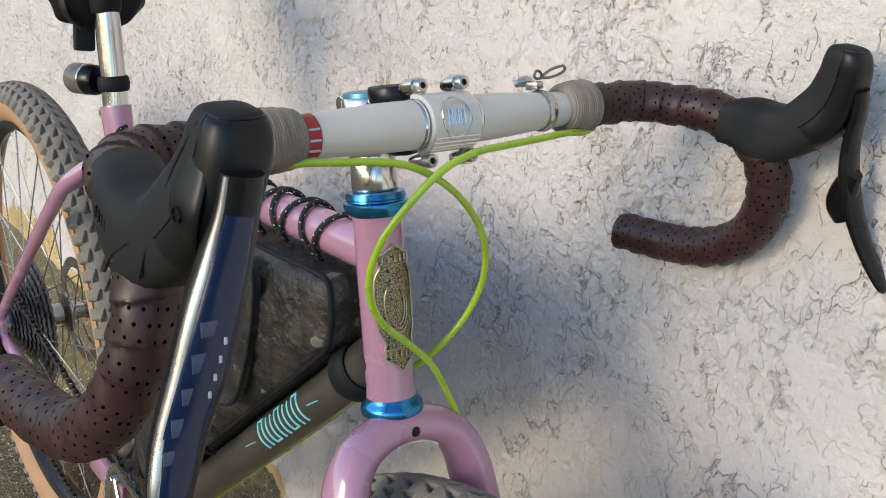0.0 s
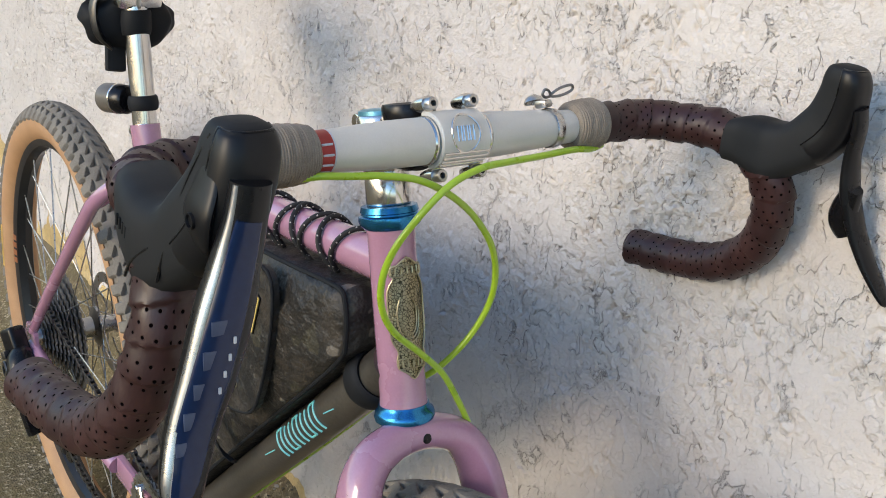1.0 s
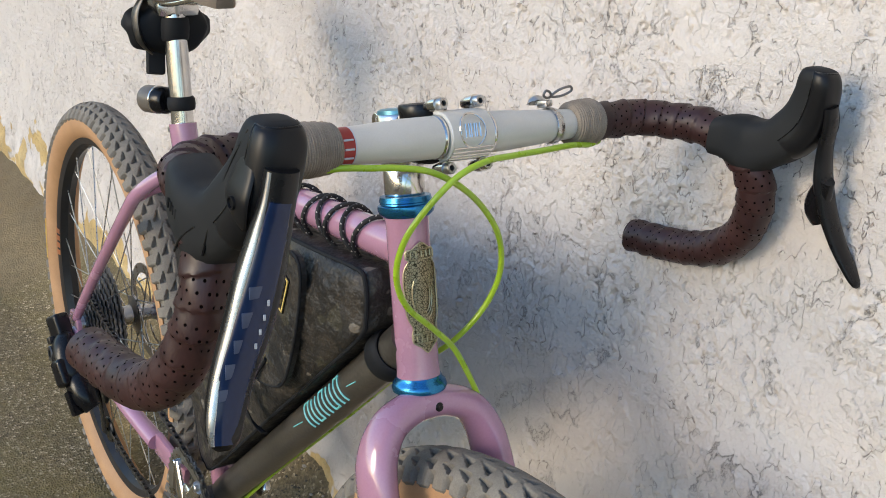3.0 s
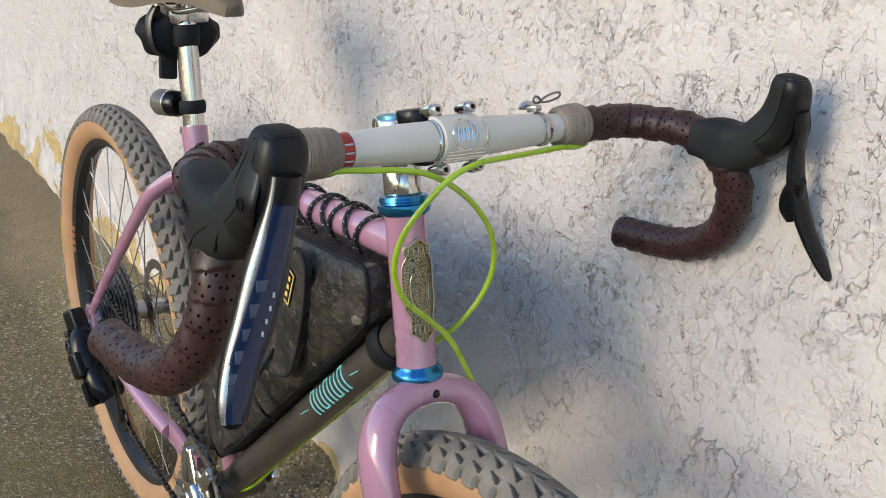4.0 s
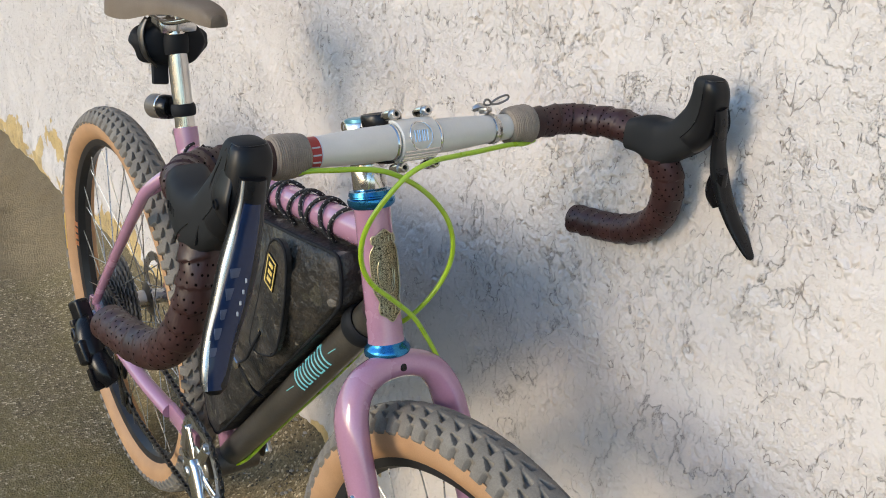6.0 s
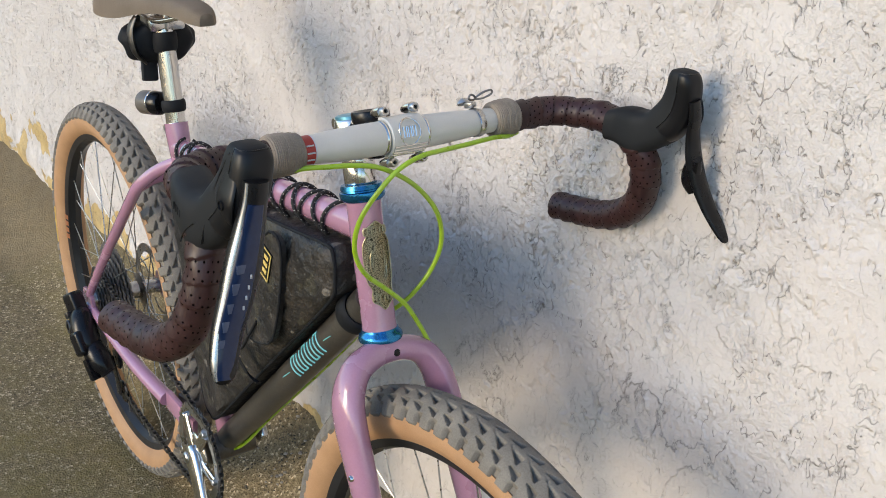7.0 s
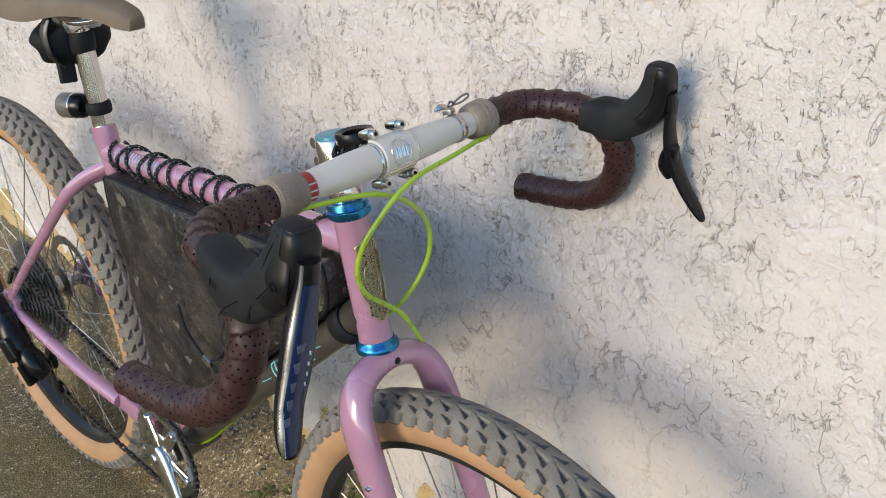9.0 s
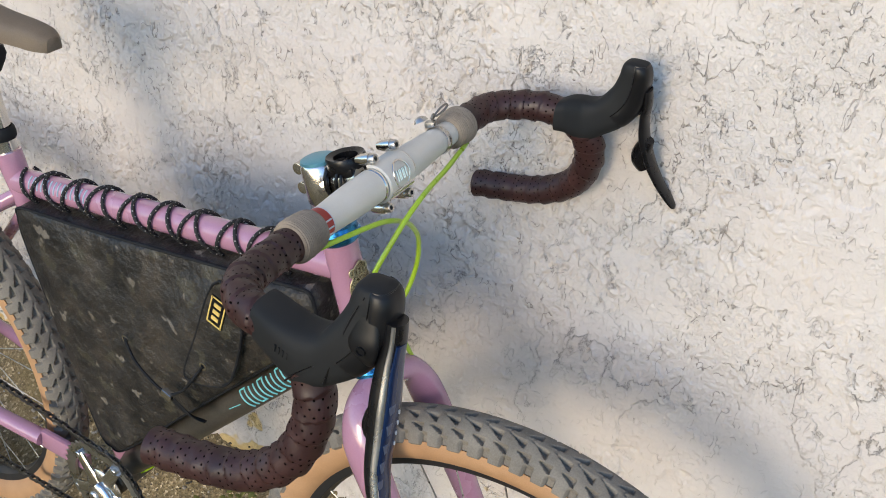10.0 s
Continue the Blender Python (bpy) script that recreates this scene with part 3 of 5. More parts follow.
# ---- the bicycle ----
# its own axes: x ahead, y to its left, z up from the rear tyre's contact
LEAN = Matrix(((0.9994, 0.0338, 0.0, 0), (-0.0337, 0.9986, -0.0407, 0), (-0.0014, 0.0407, 0.9992, 0), (0, 0, 0, 1)))
REAR, FRONT = np.array((0.0, 0.0, 0.343)), np.array((1.046, 0.010, 0.340))
BB = np.array((0.44, 0.0, 0.288))
HT_LOW, HT_TOP = np.array((0.8565, 0.0, 0.6993)), np.array((0.8185, 0.0, 0.832))
STEER = (HT_TOP - HT_LOW) / np.linalg.norm(HT_TOP - HT_LOW)
CLAMP = np.array((0.866, 0.005, 0.915))
BAR_B, BAR_F = np.array((-0.037, 0.9989, -0.028)), np.array((0.9993, 0.037, 0.0))
UP = np.array((0.0, 0.0, 1.0))


def at_bar(lat, ahead, up, side=1):
    return CLAMP + side * lat * BAR_B + ahead * BAR_F + up * UP


bicycle = new("bicycle")
bicycle.matrix_world = LEAN
tagged(bicycle, "lavender drop-bar steel bicycle with tan-wall tyres leaning on a wall", "bicycle")


def V(*a):
    return np.array(a, float)


def build_frame():
    fr = bicycle
    part("top_tube", rod((0.826, 0, 0.803), (0.318, 0, 0.7205), 0.0165, n=28), PAINT, fr, "glossy lavender top tube")
    part("down_tube", rod((0.842, 0, 0.728), (0.43, 0, 0.287), 0.0195, n=28), RAW_TUBE, fr, "dark bare-metal down tube with turquoise marking")
    part("seat_tube", sweep([BB + V(0, 0, 0), V(0.318, 0, 0.71), V(0.309, 0, 0.742), V(0.3045, 0, 0.757)], [0.0150, 0.0150, 0.0168, 0.0168], 24, smooth_path=False), PAINT, fr)
    head = part("head_tube", sweep([HT_LOW, HT_LOW + STEER * 0.008, HT_TOP - STEER * 0.008, HT_TOP], [0.0188, 0.0182, 0.0182, 0.0188], 40, smooth_path=False), PAINT, fr, "glossy lavender head tube")
    # the embossed plate, bent round the front of the head tube
    half = [(0.0, 0.060), (0.0075, 0.053), (0.0125, 0.050), (0.0125, 0.043), (0.0105, 0.040), (0.0150, 0.028), (0.0155, 0.0), (0.0145, -0.020),
            (0.0105, -0.032), (0.0115, -0.040), (0.0110, -0.049), (0.0055, -0.054), (0.0, -0.061)]
    half = [(w * 1.08, h * 0.78) for w, h in half]
    mid = HT_LOW + STEER * 0.071
    fwd = np.cross(V(0, 1, 0), STEER)
    bm = bmesh.new()
    cols = 8
    grid = []
    for hw, h in half:
        row = []
        for k in range(-cols, cols + 1):
            a = (max(hw, 0.0006) * k / cols) / 0.0195
            row.append(bm.verts.new(mid + STEER * h + 0.0197 * (math.cos(a - 0.05) * fwd + math.sin(a - 0.05) * V(0, 1, 0))))
        grid.append(row)
    for i in range(len(grid) - 1):
        for k in range(2 * cols):
            bm.faces.new((grid[i][k], grid[i][k + 1], grid[i + 1][k + 1], grid[i + 1][k]))
    bmesh.ops.solidify(bm, geom=bm.faces[:], thickness=0.001)
    badge = part("head_badge", bm, BADGE, head, "embossed antique brass head badge")

    def on_badge(w, h, lift=0.0):
        a = w / 0.0195 - 0.05
        return mid + STEER * h + (0.0203 + lift) * (math.cos(a) * fwd + math.sin(a) * V(0, 1, 0))

    loop = [on_badge(w * 0.97, h * 0.985) for w, h in half] + [on_badge(-w * 0.97, h * 0.985) for w, h in half[-2:0:-1]]
    part("badge_rim", sweep(loop, 0.0007, 6, 3, True), BRASS, badge, "worn bright brass rim")
    for h, hw, hh in ((0.0365, 0.0125, 0.0042), (-0.0345, 0.0112, 0.0040)):
        frame_line = [on_badge(hw * math.cos(t) * 1.25 if abs(math.cos(t)) < 0.8 else hw * math.copysign(1, math.cos(t)), h + hh * (math.copysign(1, math.sin(t)) if abs(math.sin(t)) > 0.6 else math.sin(t) / 0.6)) for t in np.linspace(0, 2 * math.pi, 25)[:-1]]
        part("badge_banner", sweep(frame_line, 0.0005, 6, 2, True, smooth_path=False), BRASS, badge)
        for k in range(5):
            w = (k - 2) * hw * 0.36
            part("banner_bar", sweep([on_badge(w, h - hh * 0.6), on_badge(w, h + hh * 0.6)], 0.0009, 6, smooth_path=False), BRASS, badge)
    for k in range(3):
        arc = [on_badge((0.0055 + 0.0022 * k) * math.sin(t), 0.002 + (0.014 + 0.003 * k) * math.cos(t), 0.0001) for t in np.linspace(0.3 + k, 3.4 + k, 12)]
        part("badge_scroll", sweep(arc, 0.0006, 6, 2), BRASS, badge)
    for name, at, h in (("lower_headset_cup", HT_LOW - STEER * 0.014, 0.0145), ("upper_headset_cup", HT_TOP - STEER * 0.0005, 0.0145)):
        prof = [(0.0165, 0), (0.0205, 0.0), (0.0232, 0.0022), (0.0238, 0.0055), (0.0228, 0.009), (0.0205, 0.0112), (0.0195, h), (0.0165, h)]
        if name == "upper_headset_cup":
            prof = [(0.0165, 0), (0.0195, 0.0), (0.0228, 0.003), (0.0238, 0.006), (0.0236, 0.0095), (0.0215, 0.0108), (0.0212, 0.0120), (0.0222, 0.0128), (0.0212, 0.017), (0.0165, 0.0178)]
        part(name, lathe(at, STEER, prof, 56), BLUE, fr, "polished blue anodised headset cup")
    for side, nm in ((-1, "right"), (1, "left")):
        part("seatstay", sweep([V(0.315, side * 0.008, 0.702), V(0.288, side * 0.028, 0.682), V(0.264, side * 0.046, 0.655), V(0.235, side * 0.052, 0.620), V(0.10, side * 0.062, 0.465), V(0.012, side * 0.066, 0.362)],
                               [0.0085, 0.009, 0.009, 0.009, 0.008, 0.007], 18), PAINT, fr)
        part("chainstay", sweep([V(0.005, side * 0.066, 0.338), V(0.10, side * 0.066, 0.335), V(0.22, side * 0.060, 0.325), V(0.315, side * 0.047, 0.313)],
                                [0.0075, 0.0095, 0.0115, 0.0125], 18), PAINT, fr)
        rot = frame3((1, -side * 0.12, -0.14), (0, 0, 1))
        part("chainstay_yoke", block((0.355, side * 0.040, 0.306), (0.085, 0.010, 0.034), rot, 0.004), PAINT, fr)
        d = part("dropout", extrude_outline([(-0.02, -0.018), (0.012, -0.022), (0.03, -0.008), (0.026, 0.014), (0.01, 0.026), (-0.016, 0.02), (-0.024, 0)], 0.006,
                                            (0.002, side * 0.066 + 0.003, 0.345), (1, 0, 0), (0, 0, 1), 0.001), PAINT, fr)
    part("stay_bridge", sweep([V(0.258, -0.046, 0.648), V(0.262, -0.02, 0.660), V(0.262, 0.02, 0.660), V(0.258, 0.046, 0.648)], 0.0075, 14), PAINT, fr)
    # shell takes the down tube's dark material to stand for the shade there
    part("bottom_bracket_shell", rod(BB - V(0, 0.036, 0), BB + V(0, 0.036, 0), 0.021, n=32, ends=0.002), RAW_TUBE, fr)
    clampb = rod((0.287, -0.012, 0.745), (0.287, 0.012, 0.745), 0.004, n=12, ends=0.0008)
    part("seat_binder_bolt", clampb, STEEL, fr)
    part("seatpost", sweep([V(0.3045, 0, 0.756), V(0.284, 0, 0.862), V(0.2795, 0, 0.885)], 0.0136, 32, smooth_path=False), ALLOY, fr, "polished silver seatpost")
    part("down_tube_band", sweep([V(0.8145, 0, 0.699) + 0.0215 * (math.cos(a) * V(0.73, 0, -0.68) + math.sin(a) * V(0, 1, 0)) for a in np.linspace(0, 2 * math.pi, 17)[:-1]], 0.006, 12, 3, True, flat=(2.1, 0.75), ref=(0.68, 0, 0.73)), NYLON, fr, "thick black rubber band round the down tube")


def down_tube_marking():
    """Turquoise plain shapes standing for the maker's lettering on the down tube."""
    axis = V(0.842, 0, 0.728) - V(0.43, 0, 0.287)
    axis /= np.linalg.norm(axis)
    up = np.cross(axis, V(0, 1, 0)) * -1
    base = V(0.842, 0, 0.728) - axis * 0.173
    out = bmesh.new()

    def stroke(a0, b0, a1, b1, w):
        steps = 6
        pts = []
        for i in range(steps + 1):
            t = i / steps
            a, b = a0 + (a1 - a0) * t, b0 + (b1 - b0) * t
            ang = b / 0.0195 + 0.10
            pts.append(base + axis * a + 0.0197 * (math.sin(ang) * up - math.cos(ang) * V(0, 1, 0)))
        sweep(pts, w, 6, bm=out, smooth_path=False)

    # five plain upright bars, each split down its middle
    for i in range(5):
        a = -0.048 + i * 0.0205
        h = 0.0138 - 0.0010 * (i % 2)
        for da in (0.0, 0.0105):
            stroke(a + da, -h, a + da + 0.0030, h, 0.0012)
        e = h if i % 2 else -h
        stroke(a + 0.0015 + 0.0015 * (i % 2), e, a + 0.0120 + 0.0015 * (i % 2), e, 0.0012)
    stroke(-0.085, -0.001, -0.060, 0.001, 0.0006)
    stroke(0.062, 0.002, 0.082, 0.004, 0.0006)
    part("marking", out, MARK_TEAL, bicycle, "turquoise hand-drawn marking on the down tube")


def top_tube_marking():
    """Pale blue plain bars standing for the lettering on the top tube, behind the lacing."""
    a0, a1 = V(0.826, 0, 0.803), V(0.318, 0, 0.7205)
    axis = (a1 - a0) / np.linalg.norm(a1 - a0)
    up = np.cross(axis, V(0, 1, 0))
    up = up if up[2] > 0 else -up
    out = bmesh.new()
    for i in range(7):
        for da in (0.0, 0.0075):
            pts = []
            for t in np.linspace(0.15, 1.15, 7):
                pts.append(a0 + axis * (0.375 + i * 0.0155 + da) + 0.0166 * (math.sin(t) * up - math.cos(t) * V(0, 1, 0)))
            sweep(pts, 0.0011, 6, bm=out, smooth_path=False)
    part("marking", out, MARK_SKY, bicycle, "pale blue marking on the top tube")


def build_fork():
    # one arched crown that runs down into both blades
    for side in (-1, 1):
        low = [V(1.046, side * 0.052 + 0.010, 0.345), V(1.010, side * 0.056 + 0.010, 0.400), V(0.957, side * 0.060 + 0.006, 0.490), V(0.918, side * 0.060 + 0.003, 0.575), V(0.895, side * 0.0580, 0.628), V(0.884, side * 0.0525, 0.652), V(0.8770, side * 0.040, 0.6695), V(0.8730, side * 0.021, 0.6780)]
        rr = [0.0085, 0.0100, 0.0122, 0.0150, 0.0160, 0.0157, 0.0150, 0.0144]
        ff = [(1.0, 1.0), (1.15, 1.0), (1.3, 1.0), (1.42, 0.98), (1.42, 0.98), (1.34, 0.98), (1.26, 0.98), (1.22, 0.98)]
        if side < 0:
            P1, R1, F1 = low, rr, ff
        else:
            P2, R2, F2 = low[::-1], rr[::-1], ff[::-1]
    pts = P1 + [V(0.8715, 0.0, 0.6803)] + P2
    fork = part("fork", sweep(pts, R1 + [0.0142] + R2, 32, 8, ref=(0.96, 0, 0.277), flat=F1 + [(1.2, 1.0)] + F2), PAINT, bicycle, "glossy lavender fork with a rounded crown")
    n = np.cross(V(0, 1, 0), STEER)
    hole = V(0.8715, 0.0025, 0.6795) + n * 0.0163
    part("crown_hole", lathe(hole, n, [(0.0001, 0.0010), (0.0036, 0.0011), (0.0040, 0.0008), (0.0040, -0.003), (0.0001, -0.003)], 20), BLACK, fork, "dark drilled hole in the crown")
    for k, (x, z, y) in enumerate(((0.889, 0.655, -0.0672), (0.923, 0.575, -0.0742))):
        part("fork_boss", lathe(V(x, y + 0.001, z), V(0, -1, 0), [(0.0001, 0.0006), (0.0026, 0.0006), (0.0034, -0.0004), (0.0036, -0.003), (0.0001, -0.003)], 20), BLACK if k == 0 else ALLOY, fork)
    part("fork_dropout", block((1.046, -0.052 + 0.010, 0.343), (0.03, 0.008, 0.04), None, 0.003), PAINT, fork)
    part("fork_dropout", block((1.046, 0.052 + 0.010, 0.343), (0.03, 0.008, 0.04), None, 0.003), PAINT, fork)
    caliper = block((0.972, 0.066, 0.410), (0.03, 0.022, 0.06), frame3((0.85, 0, 0.5), (0, 0, 1)), 0.006)
    part("brake_caliper", caliper, BLACK, bicycle, "black disc brake caliper on the fork")


def build_wheel(name, hub, rear):
    wheel = new(name)
    wheel.parent = bicycle
    wheel.location = Vector(hub)
    if not rear:
        wheel.rotation_euler = (0, 0, radians(2.1))
    R, tr = 0.342, 0.0275
    O, AX = V(0, 0, 0), V(0, 1, 0)
    c = R - 0.0035 - tr
    pitches = 86
    around, across = pitches * 14, 56
    lat = np.linspace(-radians(79), radians(79), across)
    u = np.arange(around) / 14.0
    U, L = np.meshgrid(u, lat, indexing="ij")
    ph, l = U % 1.0, L * tr
    jitter = 0.03 * np.sin(U * 2.4)
    sag = np.zeros_like(U)

    def pit(p0, p1, lat_a, lat_b, tip, flip):
        """A three-cornered hollow: wide at p0, closing to the lateral place tip at p1."""
        t = (ph + jitter - p0) / (p1 - p0)
        t = 1 - t if flip else t
        lo, hi = lat_a + (tip - lat_a) * t, lat_b + (tip - lat_b) * t
        inside = np.minimum(np.minimum(t, 1 - t) * (p1 - p0) * 0.025, np.minimum(l - lo, hi - l))
        return np.clip(inside / 0.0011, 0, 1)

    for s in (-1, 1):
        off = 0.0 if s > 0 else 0.5
        ph = (U + off) % 1.0
        for a, b, shift in ((0.0032, 0.0125, 0.0), (0.0150, 0.0235, 0.42)):
            a, b = (a, b) if s > 0 else (-b, -a)
            ph = (U + off + shift) % 1.0
            sag = np.maximum(sag, pit(0.10, 0.78, a, b, a if s > 0 else b, False))
        # low steps across the middle
        mid = np.clip((0.05 - np.abs(((U + np.abs(l) * 60) % 1.0) - 0.5)) / 0.05, 0, 1) * np.clip((0.0032 - np.abs(l)) / 0.001, 0, 1)
        sag = np.maximum(sag, 0.5 * mid)
        ph = (U + off) % 1.0
        edge = np.clip((np.abs(l) - 0.0235) / 0.0025, 0, 1) * (l * s > 0)
        sag = np.maximum(sag, edge * np.clip((0.22 - np.abs(((U + off + 0.92) % 1.0) - 0.5)) / 0.06, 0, 1))
    rad_t = tr + 0.0038 - 0.0060 * sag + 0.0004 * np.sin(2 * math.pi * U) * (np.abs(l) < 0.012) - 0.0038 * np.clip((np.abs(l) - 0.0352) / 0.002, 0, 1)
    ang = 2 * math.pi * U / pitches
    RR = c + rad_t * np.cos(L)
    co = np.stack([RR * np.cos(ang), rad_t * np.sin(L), RR * np.sin(ang)], -1).reshape(-1, 3)
    idx = np.arange(around * across).reshape(around, across)
    nxt = np.roll(idx, -1, 0)
    quads = np.stack([idx[:, :-1], nxt[:, :-1], nxt[:, 1:], idx[:, 1:]], -1).reshape(-1, 4)
    me = bpy.data.meshes.new("tyre_tread")
    me.from_pydata(co.tolist(), [], quads.tolist())
    me.materials.append(TREAD)
    me.polygons.foreach_set("use_smooth", np.ones(len(quads), bool))
    me.set_sharp_from_angle(angle=radians(35))
    tread = new("tyre_tread", me)
    tread.parent = wheel
    tread["label"] = "dusty grey knobbly tread with three-cornered hollows"
    for s in (-1, 1):
        side = [(c + tr * math.cos(a), s * tr * math.sin(a)) for a in np.radians(np.linspace(70, 150, 10))] + [(0.2965, s * 0.0135)]
        ins = [(r - 0.0012, h - s * 0.0022) for r, h in side[::-1]]
        part("tyre_sidewall", lathe(O, AX, side + ins, 120), TAN, wheel, "tan rubber sidewall")
    rim_prof = [(0.2985, -0.0155), (0.2985, -0.0130), (0.290, -0.0125), (0.287, 0.0), (0.290, 0.0125), (0.2985, 0.0130), (0.2985, 0.0155), (0.2900, 0.0160), (0.2780, 0.0120), (0.2730, 0.0), (0.2780, -0.0120), (0.2900, -0.0160)]
    part("rim", lathe(O, AX, rim_prof, 120), RIM, wheel, "matt black rim")
    flange = 0.030 if rear else 0.028
    hubw = 0.062 if rear else 0.047
    part("hub", lathe(O, AX, [(0.006, -hubw), (0.012, -hubw), (0.014, -flange - 0.006), (0.030, -flange - 0.002), (0.030, -flange + 0.002), (0.016, -flange + 0.008), (0.014, 0), (0.016, flange - 0.008), (0.030, flange - 0.002), (0.030, flange + 0.002), (0.014, flange + 0.006), (0.012, hubw), (0.006, hubw)], 40), DARK_STEEL if not rear else STEEL, wheel)
    spoke_mesh = None
    for i in range(32):
        s = -1 if i % 2 else 1
        rim_a = 2 * math.pi * (i + 0.5) / 32
        lean = radians(52) * (1 if (i // 2) % 2 else -1)
        p0 = V(0.028 * math.cos(rim_a + lean), s * flange, 0.028 * math.sin(rim_a + lean))
        p1 = V(0.276 * math.cos(rim_a), s * 0.003, 0.276 * math.sin(rim_a))
        d = Vector(p1 - p0)
        if spoke_mesh is None:
            bm = rod((0, 0, 0), (0, 0, 1), 0.00095, n=6)
            ob = part("spoke", bm, STEEL, wheel)
            spoke_mesh = ob.data
        else:
            ob = new("spoke", spoke_mesh)
            ob.parent = wheel
        ob.matrix_local = Matrix.Translation(Vector(p0)) @ d.to_track_quat("Z", "Y").to_matrix().to_4x4() @ Matrix.Diagonal((1, 1, d.length, 1))
    # disc rotor on the left
    bm = lathe(V(0, 0.050, 0), AX, [(0.064, -0.0009), (0.080, -0.0009), (0.080, 0.0009), (0.064, 0.0009)], 72)
    for i in range(6):
        a = 2 * math.pi * i / 6
        sweep([V(0.022 * math.cos(a), 0.050, 0.022 * math.sin(a)), V(0.045 * math.cos(a + 0.25), 0.050, 0.045 * math.sin(a + 0.25)), V(0.067 * math.cos(a + 0.55), 0.050, 0.067 * math.sin(a + 0.55))], 0.003, 8, 5, ref=(0, 1, 0), flat=(0.3, 1.0), bm=bm)
    part("brake_rotor", bm, STEEL, wheel, "steel brake rotor")
    # label patches on the rim and the sidewall
    def patch(name, a0, a1, r0, r1, y0, y1, material, label):
        bm = bmesh.new()
        n = 10
        top, low = [], []
        for k in range(n + 1):
            a = a0 + (a1 - a0) * k / n
            low.append(bm.verts.new((r0 * math.cos(a), y0, r0 * math.sin(a))))
            top.append(bm.verts.new((r1 * math.cos(a), y1, r1 * math.sin(a))))
        for k in range(n):
            bm.faces.new((low[k], low[k + 1], top[k + 1], top[k]))
        bmesh.ops.solidify(bm, geom=bm.faces[:], thickness=0.0005)
        part(name, bm, material, wheel, label)
    if rear:
        a = math.pi * 0.985
        patch("tyre_label", a - 0.13, a + 0.12, 0.3075, 0.317, -0.0268, -0.0284, MARK_YELLOW, "small yellow sidewall label")
        for k in range(4):
            patch("rim_marking", a - 0.115 + k * 0.05, a - 0.08 + k * 0.05, 0.279, 0.290, -0.0135, -0.0167, MARK_ORANGE, "orange rim marking")
        for k in range(11):
            teeth = 11 + k * 3 if k < 8 else 32 + (k - 7) * 5
            r = teeth * 0.0127 / (2 * math.pi)
            bm = bmesh.new()
            ring0, ring1 = [], []
            y = -0.052 + k * 0.0038
            for j in range(teeth * 2):
                t = 2 * math.pi * j / (teeth * 2)
                rr = r + (0.0028 if j % 2 else -0.0028)
                ring0.append(bm.verts.new((rr * math.cos(t), y - 0.0009, rr * math.sin(t))))
                ring1.append(bm.verts.new((rr * math.cos(t), y + 0.0009, rr * math.sin(t))))
            bm.faces.new(ring0)
            bm.faces.new(ring1)
            m = len(ring0)
            for j in range(m):
                bm.faces.new((ring0[j], ring0[(j + 1) % m], ring1[(j + 1) % m], ring1[j]))
            part("cog", bm, COG, wheel, smooth=False)
    return wheel


